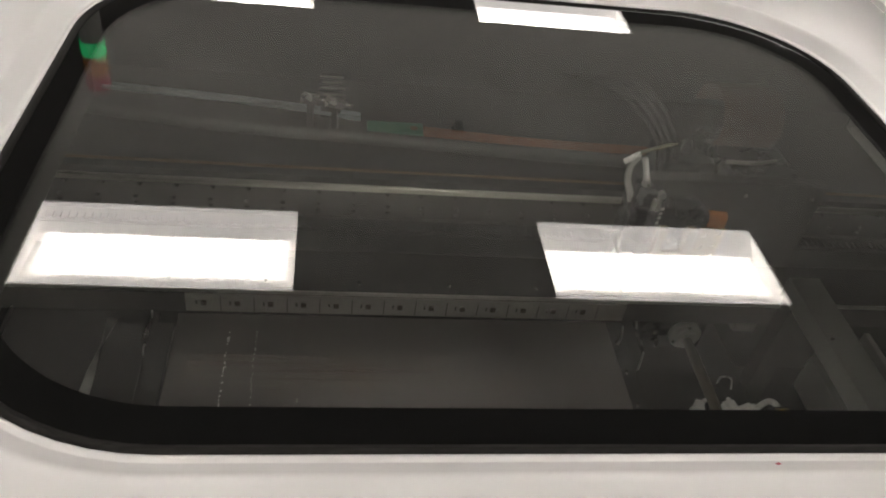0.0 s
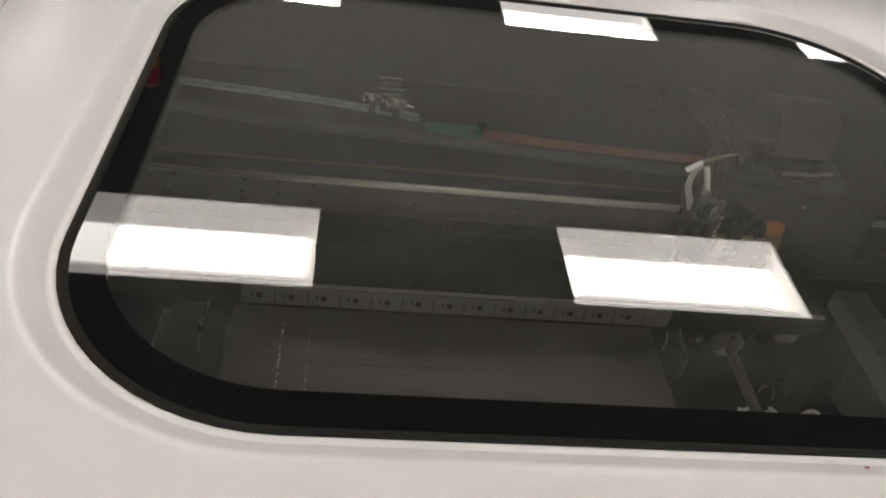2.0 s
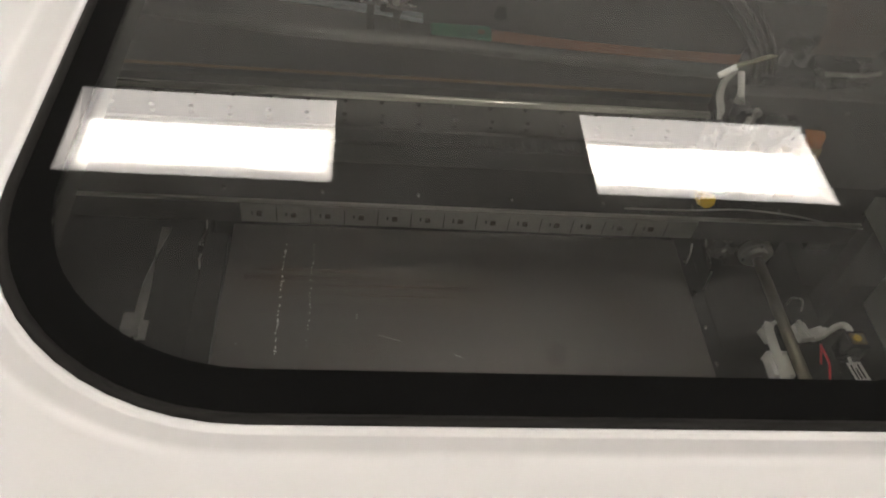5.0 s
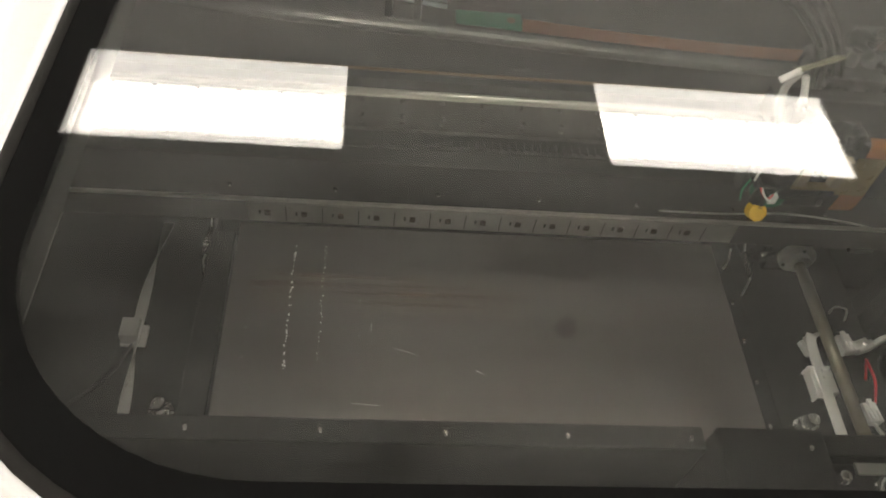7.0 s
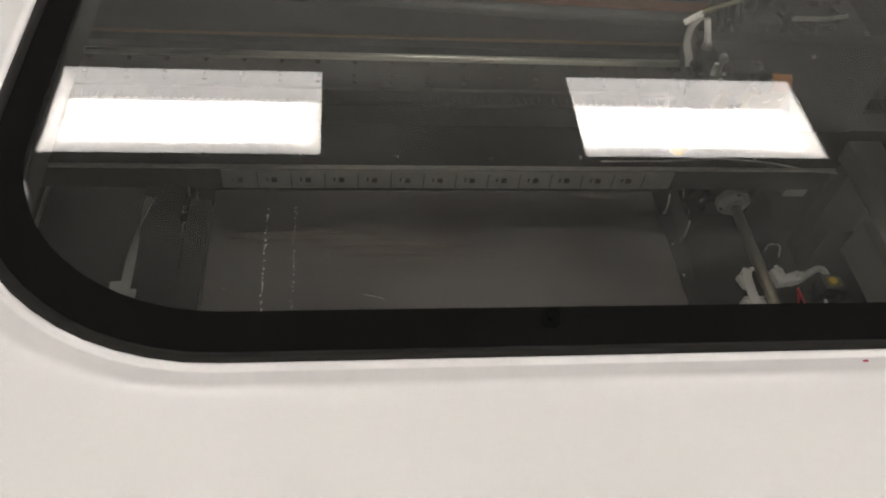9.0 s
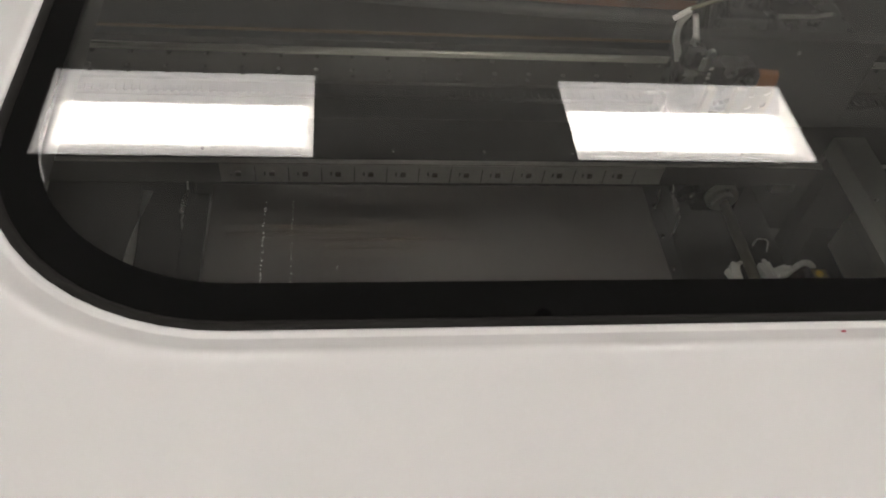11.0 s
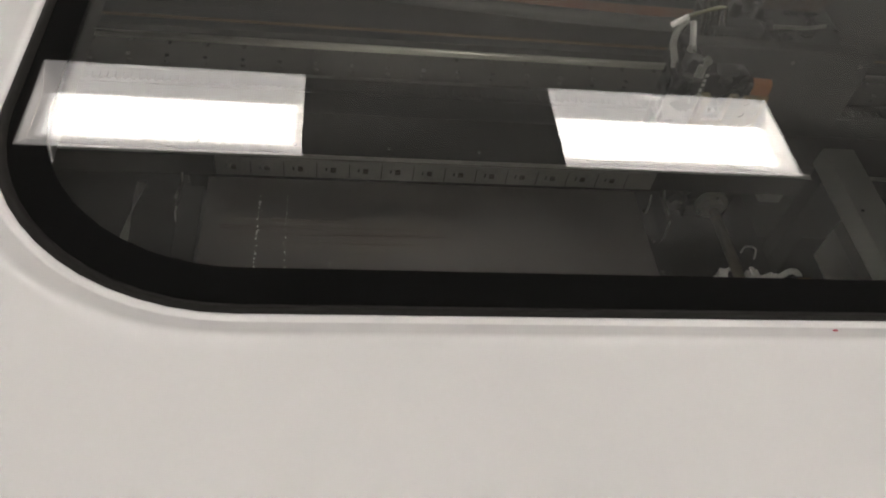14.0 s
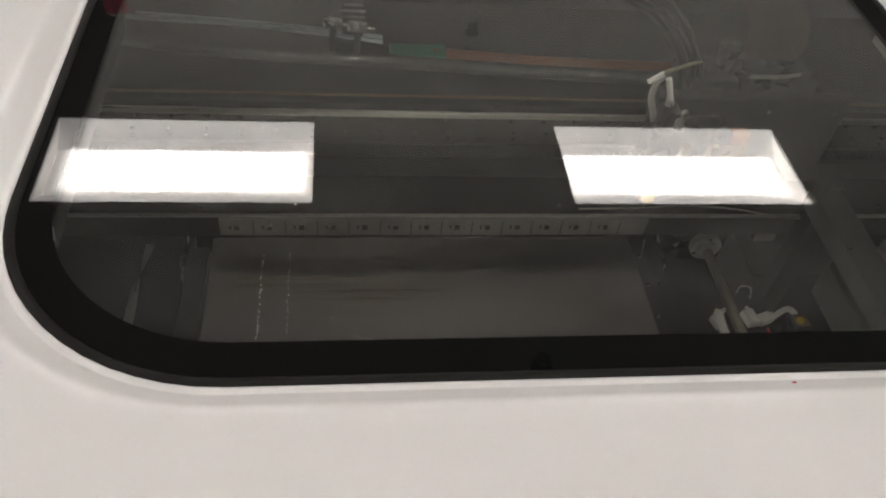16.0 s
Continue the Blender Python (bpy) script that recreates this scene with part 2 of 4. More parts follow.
def tube(bm, pts, r, n=10, steps=8, wave=0.0, waves=1):
    line = spline(pts, steps)
    rings = []
    side = Vector((0, 0, 1))
    for i, p in enumerate(line):
        d = (line[min(i + 1, len(line) - 1)] - line[max(i - 1, 0)]).normalized()
        u = side.cross(d)
        u = u.normalized() if u.length > 1e-4 else Vector((1, 0, 0))
        w = d.cross(u)
        rr = r * (1 + (wave if (i // waves) % 2 else 0))
        rings.append([bm.verts.new(p + rr * (math.cos(2 * math.pi * k / n) * u + math.sin(2 * math.pi * k / n) * w)) for k in range(n)])
    for a, b in zip(rings, rings[1:]):
        for k in range(n):
            bm.faces.new((a[k], a[(k + 1) % n], b[(k + 1) % n], b[k]))
    bm.faces.new(rings[0][::-1])
    bm.faces.new(rings[-1])
    return bm


def ribbon(bm, pts, width, thick, steps=8, across=(0, 0, 1), twist=0.0):
    """A flat cable through pts, its width along across, turning by twist degrees on the way."""
    line = spline(pts, steps)
    rings = []
    for i, p in enumerate(line):
        d = (line[min(i + 1, len(line) - 1)] - line[max(i - 1, 0)]).normalized()
        w = Vector(across)
        w = (w - d * w.dot(d)).normalized()
        w = Matrix.Rotation(radians(twist * i / (len(line) - 1)), 3, d) @ w
        u = d.cross(w)
        rings.append([bm.verts.new(p + a * width / 2 * w + b * thick / 2 * u) for a, b in ((-1, -1), (1, -1), (1, 1), (-1, 1))])
    for a, b in zip(rings, rings[1:]):
        for k in range(4):
            bm.faces.new((a[k], a[(k + 1) % 4], b[(k + 1) % 4], b[k]))
    bm.faces.new(rings[0][::-1])
    bm.faces.new(rings[-1])
    return bm


def rounded(x0, x1, y0, y1, r, n=14):
    """The outline of a rounded rectangle, counter-clockwise."""
    out = []
    for cx, cy, a0 in ((x1 - r, y1 - r, 0), (x0 + r, y1 - r, 90), (x0 + r, y0 + r, 180), (x1 - r, y0 + r, 270)):
        for k in range(n + 1):
            a = radians(a0 + 90 * k / n)
            out.append((cx + r * math.cos(a), cy + r * math.sin(a)))
    return out


def rings_mesh(bm, loops):
    """Skin between outlines of equal count, each a list of (x, y) at its own z."""
    vs = [[bm.verts.new((x, y, z)) for x, y in pts] for pts, z in loops]
    n = len(vs[0])
    for a, b in zip(vs, vs[1:]):
        for k in range(n):
            bm.faces.new((a[k], a[(k + 1) % n], b[(k + 1) % n], b[k]))
    return vs


def screw_mesh(r=0.0022, h=0.0016):
    """A socket-head screw, standing on z = 0."""
    bm = bmesh.new()
    n = 18
    prof = [(r, 0), (r, h * 0.8), (r * 0.88, h), (r * 0.55, h)]
    loops = [([(rr * math.cos(2 * math.pi * k / n), rr * math.sin(2 * math.pi * k / n)) for k in range(n)], z) for rr, z in prof]
    vs = rings_mesh(bm, loops)
    hexa = [bm.verts.new((vs[-1][k].co.x * 0.98, vs[-1][k].co.y * 0.98, h * 0.35)) for k in range(n)]
    for k in range(n):
        bm.faces.new((vs[-1][k], vs[-1][(k + 1) % n], hexa[(k + 1) % n], hexa[k]))
    bm.faces.new(hexa)
    bm.faces.new(vs[0][::-1])
    bmesh.ops.recalc_face_normals(bm, faces=bm.faces)
    me = bpy.data.meshes.new("screw")
    bm.to_mesh(me)
    bm.free()
    me.materials.append(M_BOLT)
    return me


SCREW = screw_mesh()
SCREW_SMALL = screw_mesh(0.0010, 0.0008)

# ---- room ----
GZ = 0.172          # top of the window pane
CZ = 2.573          # ceiling
FZ = -0.95          # floor
RX0, RX1, RY0, RY1 = -5.2, 7.2, -5.4, 9.2
COLS = [-1.264 + 2.427 * i for i in range(-1, 4)]
# the first row is unseen, added to light the chamber from the front
ROWS = [2.312 + 2.930 * j for j in range(-2, 2)]
LL, LW, LD, LS = 1.203, 0.570, 0.088, 0.132

tagged(part("floor", newbox(RX0, RX1, RY0, RY1, FZ - 0.1, FZ), M_FLOOR), "grey vinyl floor of the workshop", "floor", kind="structure")
for nm, a in (("wall_north", (RX0, RX1, RY1, RY1 + 0.1)), ("wall_south", (RX0, RX1, RY0 - 0.1, RY0)),
              ("wall_east", (RX1, RX1 + 0.1, RY0 - 0.1, RY1 + 0.1)), ("wall_west", (RX0 - 0.1, RX0, RY0 - 0.1, RY1 + 0.1))):
    tagged(part(nm, newbox(*a, FZ - 0.1, CZ + 0.3), M_WALL), "plain painted workshop wall", "wall", kind="structure")

xs = sorted([RX0, RX1] + [c for x in COLS for c in (x, x + LL)])
ys = sorted([RY0, RY1] + [c for y in ROWS for c in (y, y + LW)])
bm = bmesh.new()
for i in range(len(xs) - 1):
    for j in range(len(ys) - 1):
        if not (i % 2 and j % 2):
            box(bm, xs[i], xs[i + 1], ys[j], ys[j + 1], CZ, CZ + 0.02)
tagged(part("ceiling", bm, M_CEIL), "white board ceiling with recessed lights", "ceiling", kind="structure")
tagged(part("ceiling_void", newbox(RX0, RX1, RY0, RY1, CZ + 0.3, CZ + 0.32), M_CEIL), "closed slab above the ceiling boards", "ceiling", kind="structure")


def troffer():
    """A recessed light: sloping white reflectors and two end plates with an added glow, a long glowing lens."""
    t = thing("ceiling_light", "recessed white ceiling light with a long glowing lens", "ceiling light", "ceiling lights")
    for ya, yb in ((0.0, LS), (LW, LW - LS)):
        bm = bmesh.new()
        d = 0.004 if yb > ya else -0.004
        v = [bm.verts.new(p) for p in ((0, ya, 0), (LL, ya, 0), (LL, yb, LD), (0, yb, LD), (0, ya - d, 0), (LL, ya - d, 0), (LL, yb - d, LD + 0.003), (0, yb - d, LD + 0.003))]
        for f in ((0, 1, 2, 3), (4, 7, 6, 5), (0, 4, 5, 1), (2, 6, 7, 3), (1, 5, 6, 2), (0, 3, 7, 4)):
            bm.faces.new([v[k] for k in f])
        part("side_lens", bm, M_REFLECTOR_GLOW, t, "sloping side reflector with an added glow")
    part("back_plate", newbox(0, LL, LS - 0.004, LW - LS + 0.004, LD + 0.004, LD + 0.008), M_TROFFER, t)
    for x in (-0.004, LL):
        part("end_plate", newbox(x, x + 0.004, -0.004, LW + 0.004, 0, LD + 0.008), M_REFLECTOR_GLOW, t)
    part("diffuser", newbox(0.002, LL - 0.002, LS + 0.001, LW - LS - 0.001, LD - 0.002, LD + 0.003), M_LENS_DIM, t, "softly glowing diffuser")
    part("lens_rim", newbox(0.034, LL - 0.034, LS + 0.020, LW - LS - 0.001, LD - 0.0045, LD - 0.0022), M_LENS_RIM, t, "paler rim of the lens")
    bm = newbox(0.056, LL - 0.056, LS + 0.036, LW - LS - 0.002, LD - 0.008, LD - 0.0046, bevel=0.0015)
    part("lens", bm, M_LENS, t, "glowing opal lens", smooth=True)
    return t


first = troffer()
first.location = (COLS[0], ROWS[0], CZ + 0.001)
for i, x in enumerate(COLS):
    for j, y in enumerate(ROWS):
        if i or j:
            copy_thing(first, pose(x, y, CZ + 0.001))

# small dark sprinkler head under the ceiling
spr = thing("sprinkler_head", "small dark sprinkler head hanging under the ceiling", "sprinkler", at=(0.835, 3.725, CZ))
bm = bmesh.new()
cyl(bm, (0, 0, 0), (0, 0, -0.012), 0.040, 24)
part("rosette", bm, M_BLACK, spr)
bm = bmesh.new()
cyl(bm, (0, 0, -0.012), (0, 0, -0.05), 0.012, 12)
cyl(bm, (0, 0, -0.05), (0, 0, -0.054), 0.03, 16)
part("deflector", bm, M_BLACK, spr)

copy_thing(spr, pose(0.833, 1.405, CZ))

# ---- machine body and lid ----
OX0, OX1, OY0, OY1, OR = -0.0230, 0.2495, -0.2080, 0.0060, 0.053     # opening in the lid
IX0, IX1, IY0, IY1, IR = -0.0140, 0.2400, -0.1975, -0.0075, 0.044    # clear part of the pane
LX0, LX1, LY0, LY1 = -0.074, 0.300, -0.330, 0.060                    # lid
ZL = GZ + 0.0048

# body: top panels round the lid, outer walls down to the floor
BX0, BX1, BY0, BY1 = -0.32, 0.55, -0.36, 0.52
body = thing("printing_machine", "white enamelled printing machine with a windowed lid", "machine", at=(0, 0, FZ))
up = -FZ
bm = bmesh.new()
prof = [(0.0008, GZ - 0.006), (0.0008, GZ + 0.0005), (0.0018, GZ + 0.0007), (0.0023, GZ + 0.0004), (0.0030, GZ + 0.0010), (0.0050, GZ + 0.0024),
        (0.0066, GZ + 0.0037), (0.0077, GZ + 0.0045), (0.0088, GZ + 0.0049), (0.0100, GZ + 0.0049), (0.0118, GZ + 0.0048), (0.0150, ZL)]
loops = [(rounded(OX0 - d, OX1 + d, OY0 - d, OY1 + d, OR + d), z) for d, z in prof]
loops += [(rounded(LX0 + 0.004, LX1 - 0.004, LY0 + 0.012, LY1 - 0.004, 0.010), ZL),
          (rounded(LX0 + 0.0012, LX1 - 0.0012, LY0 + 0.004, LY1 - 0.0012, 0.011), ZL - 0.0016),
          (rounded(LX0, LX1, LY0, LY1, 0.012), ZL - 0.006),
          (rounded(LX0, LX1, LY0, LY1, 0.012), ZL - 0.030),
          (rounded(LX0 + 0.003, LX1 - 0.003, LY0 + 0.003, LY1 - 0.003, 0.010), ZL - 0.030),
          (rounded(LX0 + 0.003, LX1 - 0.003, LY0 + 0.003, LY1 - 0.003, 0.010), ZL - 0.008),
          (rounded(OX0 - 0.0008, OX1 + 0.0008, OY0 - 0.0008, OY1 + 0.0008, OR + 0.0008), GZ - 0.006)]
rings_mesh(bm, loops)
lid = part("lid", bm, M_WHITE, body, "white painted lid with a rounded window", smooth=True)
lid.location = (0, 0, up)
bm = bmesh.new()
rings_mesh(bm, [(rounded(OX0 - d, OX1 + d, OY0 - d, OY1 + d, OR + d), z) for d, z in
                ((0.0008, GZ - 0.004), (0.0008, GZ + 0.0003), (-0.0002, GZ + 0.0006), (-0.0016, GZ + 0.0003), (-0.0016, GZ - 0.004))])
part("gasket", bm, M_GASKET, lid, "dark rubber gasket", smooth=True)
bm = bmesh.new()
inner, outer = rounded(IX0, IX1, IY0, IY1, IR), rounded(OX0 + 0.0016, OX1 - 0.0016, OY0 + 0.0016, OY1 - 0.0016, OR - 0.0016)
rings_mesh(bm, [(inner, GZ), (outer, GZ), (outer, GZ - 0.004), (inner, GZ - 0.004), (inner, GZ)])
bmesh.ops.remove_doubles(bm, verts=bm.verts, dist=1e-6)
part("window_border", bm, M_FRIT, lid, "glossy black printed border")
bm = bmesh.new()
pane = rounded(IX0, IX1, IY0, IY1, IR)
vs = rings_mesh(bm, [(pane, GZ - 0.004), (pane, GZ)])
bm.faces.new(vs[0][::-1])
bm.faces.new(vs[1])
p = part("window_pane", bm, M_GLASS, lid, "clear pane with smears, dust and painted haze")
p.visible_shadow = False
strip = part("side_strip", newbox(-0.0226, -0.0206, -0.190, -0.045, GZ - 0.026, GZ - 0.0062, bevel=0.0004), M_LINER, lid, "dark strip under the lid with pale ticks")
tick = newbox(-0.0002, 0.0002, -0.00022, 0.00022, -0.0024, 0.0024)
for k in range(16):
    t = tick.copy()
    bmesh.ops.translate(t, vec=(-0.0205, -0.1760 + 0.0078 * k, GZ - 0.0125), verts=t.verts)
    part("tick", t, M_GREY, strip)
tick.free()
part("side_strip", newbox(0.2650, 0.2685, -0.190, -0.038, GZ - 0.026, GZ - 0.0062, bevel=0.0005), M_GREY, lid, "light grey strip under the lid")

mark = part("ink_mark", cyl(bmesh.new(), (0, 0, 0), (0, 0, 0.0003), 0.0012, 9, 0.0008), M_INKRED)
mark.location = (0.1488, -0.2122, GZ + 0.0018)
mark.scale = (0.55, 0.30, 1)
tagged(mark, "tiny red ink mark on the white lid", "ink mark")

g = 0.002
for a in ((BX0, LX0 - g, BY0, BY1), (LX1 + g, BX1, BY0, BY1), (LX0 - g, LX1 + g, LY1 + g, BY1), (LX0 - g, LX1 + g, BY0, LY0 - g)):
    part("top_panel", newbox(*a, up + ZL - 0.03, up + ZL, bevel=0.0012), M_BODY, body)
for a in ((BX0, BX0 + 0.02, BY0, BY1), (BX1 - 0.02, BX1, BY0, BY1), (BX0 + 0.02, BX1 - 0.02, BY0, BY0 + 0.02), (BX0 + 0.02, BX1 - 0.02, BY1 - 0.02, BY1)):
    part("side_panel", newbox(*a, 0, up + ZL - 0.031), M_BODY, body)
CX0, CX1, CY0, CY1, CF = -0.13, 0.44, -0.25, 0.30, -0.075
for a in ((CX0 - 0.01, CX0, CY0, CY1), (CX1, CX1 + 0.01, CY0, CY1), (CX0 - 0.01, CX1 + 0.01, CY0 - 0.01, CY0), (CX0 - 0.01, CX1 + 0.01, CY1, CY1 + 0.01)):
    part("chamber_wall", newbox(*a, up + CF, up + ZL - 0.0315), M_LINER, body, "black chamber wall")
part("chamber_floor", newbox(CX0 - 0.01, CX1 + 0.01, CY0 - 0.01, CY1 + 0.01, up + CF - 0.01, up + CF), M_LINER, body, "black chamber floor")

# signal tower on the top panel
tower = thing("signal_tower", "slim signal tower, green lamp lit, amber and red unlit", "signal light", at=(-0.1240, 0.2995, ZL))
TH = 0.4010 - ZL
part("pole", cyl(bmesh.new(), (0, 0, 0), (0, 0, TH - 0.078), 0.006, 16), M_STEEL, tower, smooth=True)
part("foot", cyl(bmesh.new(), (0, 0, 0), (0, 0, 0.006), 0.017, 24), M_BLACKG, tower)
part("base", cyl(bmesh.new(), (0, 0, TH - 0.080), (0, 0, TH - 0.0445), 0.0086, 28), M_ALU, tower, "grey base")
zt = TH - 0.0445
for nm, col, em, hh in (("green_lamp", (0.02, 0.65, 0.22), 1.0, 0.0125), ("amber_lamp", (0.85, 0.30, 0.04), 0.0, 0.0145), ("red_lamp", (0.62, 0.02, 0.09), 0.0, 0.0145)):
    bm = bmesh.new()
    for k in range(8):
        cyl(bm, (0, 0, zt + hh * k / 8), (0, 0, zt + hh * (k + 1) / 8 - 0.0001), 0.0094, 28, 0.0089)
    m = mat(nm, col, 0.15, var=0.25, scale=300, coat=0.5)
    if em:
        m.node_tree.nodes["Principled BSDF"].inputs["Emission Color"].default_value = (*col, 1)
        m.node_tree.nodes["Principled BSDF"].inputs["Emission Strength"].default_value = em * 1.5
    part(nm, bm, m, tower, nm.split("_")[0] + " ribbed lamp section")
    zt += hh
part("cap", cyl(bmesh.new(), (0, 0, zt), (0, 0, zt + 0.003), 0.0090, 28, 0.007), M_GREY, tower)

# ---- chamber: print bed ----
bed = thing("print_bed", "dark satin metal print bed with faint streaks", "print bed", at=(0, 0, CF))
BZ = -0.006
part("platen", newbox(-0.0125, 0.2142, -0.1085, -0.0015, BZ - 0.008 - CF, BZ - CF, bevel=0.0006), M_PLATEN, bed)
part("pedestal", newbox(0.0, 0.20, -0.10, -0.01, 0, BZ - 0.008 - CF), M_BLACK, bed)
for x in (-0.027, 0.2155):
    part("side_bar", newbox(x, x + 0.0115, -0.1085, 0.0, BZ - 0.03 - CF, BZ - 0.009 - CF, bevel=0.0006), M_BLACK, bed)
for k in range(5):
    shared("screw", SCREW_SMALL, pose(0.2212, -0.094 + 0.0215 * k, BZ - 0.009 - CF), bed)

# white droplets in two columns on the bed
bm = bmesh.new()
for x0, n, s in ((0.0140, 46, 0.9), (0.0275, 34, 0.7), (0.0440, 10, 0.4), (0.0490, 9, 0.4), (0.0610, 8, 0.3), (-0.0030, 6, 0.4)):
    for k in range(n):
        y = random.uniform(-0.078, -0.012) if s > 0.5 else random.uniform(-0.074, -0.042)
        r = s * random.uniform(0.0002, 0.00055)
        m = Matrix.Translation((x0 + random.gauss(0, 0.0003), y, BZ)) @ Matrix.Diagonal((1, random.uniform(1, 1.8), 0.35, 1))
        bmesh.ops.create_icosphere(bm, subdivisions=1, radius=r, matrix=m)
for k in range(60):
    m = Matrix.Translation((random.uniform(0, 0.205), random.uniform(-0.1, -0.01), BZ)) @ Matrix.Diagonal((1, 1, 0.4, 1))
    bmesh.ops.create_icosphere(bm, subdivisions=1, radius=random.uniform(0.00008, 0.00022), matrix=m)
for x, y, ln, a in ((0.0953, -0.0770, 0.0045, -28), (0.0948, -0.0768, 0.0030, -20), (0.0640, -0.0680, 0.0110, -16), (0.0480, -0.0930, 0.0120, -5)):
    box(bm, -ln / 2, ln / 2, -0.00006, 0.00006, -0.0001, 0.00003, m=pose(x, y, BZ, 0, 0, a))
tagged(part("droplets", bm, M_WHITEP), "rows of dried white droplets on the bed", "residue", kind="stuff")

# dried amber streaks along the bed


def streak_material():
    """A thin amber film, broken up along its length."""
    m = mat("amber_film", (0.55, 0.36, 0.18), 0.15, metal=0.6, var=0.3, scale=40, stretch=(0.2, 4, 1))
    nt = m.node_tree
    tc = nt.nodes.new("ShaderNodeTexCoord")
    mp = nt.nodes.new("ShaderNodeMapping")
    mp.inputs["Scale"].default_value = (9, 330, 1)
    nt.links.new(tc.outputs["Object"], mp.inputs[0])
    n = nt.nodes.new("ShaderNodeTexNoise")
    n.inputs["Scale"].default_value = 1
    n.inputs["Detail"].default_value = 4
    nt.links.new(mp.outputs[0], n.inputs[0])
    r = nt.nodes.new("ShaderNodeMapRange")
    r.inputs["From Min"].default_value = 0.38
    r.inputs["From Max"].default_value = 0.70
    r.inputs["To Max"].default_value = 0.24
    nt.links.new(n.outputs[0], r.inputs[0])
    sep = nt.nodes.new("ShaderNodeSeparateXYZ")
    nt.links.new(tc.outputs["Object"], sep.inputs[0])
    fade = nt.nodes.new("ShaderNodeMapRange")
    fade.interpolation_type = "SMOOTHSTEP"
    fade.inputs["From Min"].default_value = 0.03
    fade.inputs["From Max"].default_value = 0.14
    fade.inputs["To Min"].default_value = 1.0
    fade.inputs["To Max"].default_value = 0.0
    nt.links.new(sep.outputs[0], fade.inputs[0])
    thin = nt.nodes.new("ShaderNodeMath")
    thin.operation = "MULTIPLY"
    nt.links.new(r.outputs[0], thin.inputs[0])
    nt.links.new(fade.outputs[0], thin.inputs[1])
    clear = nt.nodes.new("ShaderNodeBsdfTransparent")
    ms = nt.nodes.new("ShaderNodeMixShader")
    nt.links.new(thin.outputs[0], ms.inputs[0])
    nt.links.new(clear.outputs[0], ms.inputs[1])
    nt.links.new(nt.nodes["Principled BSDF"].outputs[0], ms.inputs[2])
    nt.links.new(ms.outputs[0], nt.nodes["Material Output"].inputs[0])
    return m


bm = bmesh.new()
for x0, x1, y, w in ((0.004, 0.145, -0.0385, 0.0012), (-0.004, 0.150, -0.0365, 0.0060), (0.010, 0.150, -0.0440, 0.0014), (0.000, 0.140, -0.0300, 0.0022), (0.020, 0.150, -0.0500, 0.0010)):
    box(bm, x0, x1, y - w / 2, y + w / 2, BZ + 0.00002, BZ + 0.00006)
tagged(part("amber_streaks", bm, streak_material()), "faint dried amber streaks along the bed", "residue", kind="stuff")

# front bar with screws, a block beside it and cover plates before it
M_COVER = mat("cover_black", (0.007, 0.007, 0.0065), 0.5, var=0.3, scale=50, bump=0.1, bump_scale=1500, spec=0.2)
bar = thing("front_bar", "black metal bar in front of the bed", "machine bar", at=(0, 0, CF))
part("bar", newbox(-0.060, 0.1745, -0.1205, -0.1110, 0, 0.018 - CF, bevel=0.0008), M_BLACK, bar)
for x in (-0.0150, 0.0318, 0.0768, 0.1219, 0.1690):
    shared("screw", SCREW_SMALL, pose(x, -0.1160, 0.018 - CF), bar)
blk = thing("front_block", "black metal block beside the front bar", "machine block", at=(0, 0, CF))
part("block", newbox(0.1800, 0.2222, -0.150, -0.1110, 0, 0.0178 - CF, bevel=0.0009), M_COVER, blk)
shared("screw", SCREW_SMALL, pose(0.2154, -0.1190, 0.0178 - CF), blk)
low = thing("low_bar", "lower black bar beside the block", "machine bar", at=(0, 0, CF))
part("bar", newbox(0.2236, 0.304, -0.1180, -0.1085, 0, 0.009 - CF, bevel=0.0008), M_COVER, low)
for x0, x1, y1, z in ((-0.11, 0.1680, -0.1215, -0.024), (0.2236, 0.34, -0.1185, 0.0040)):
    c = thing("front_cover", "black cover plate below the front window edge", "cover plate", "front covers", at=(x0, -0.18, CF))
    part("plate", newbox(0, x1 - x0, -0.05, y1 + 0.18, 0, z - CF, bevel=0.0008), M_COVER, c)
pl = thing("name_plate", "plain grey plate on the cover", "plate", at=(0.2510, -0.1212, 0.0040))
part("plate", newbox(-0.0115, 0.0130, -0.0024, 0.0024, 0, 0.0012, bevel=0.0002), M_DULL, pl)
cs = new("cover_screw", screw_mesh(0.0026, 0.0026))
cs.location = (0.2335, -0.1248, 0.0040)
tagged(cs, "steel socket screw on the cover plate", "screw")
rg = thing("ring_fitting", "polished steel ring fitting on the cover", "fitting", at=(0.2520, -0.1312, 0.0040))
bm = bmesh.new()
rings_mesh(bm, [([(r * math.cos(2 * math.pi * k / 32), r * math.sin(2 * math.pi * k / 32)) for k in range(32)], z)
                for r, z in ((0.0075, 0.0), (0.0075, 0.0028), (0.0070, 0.0034), (0.0054, 0.0034), (0.0050, 0.0028), (0.0050, 0.0))])
part("ring", bm, M_BOLT, rg, smooth=True)
part("core", cyl(bmesh.new(), (0, 0, 0), (0, 0, 0.0020), 0.0046, 24), M_BLACKG, rg)

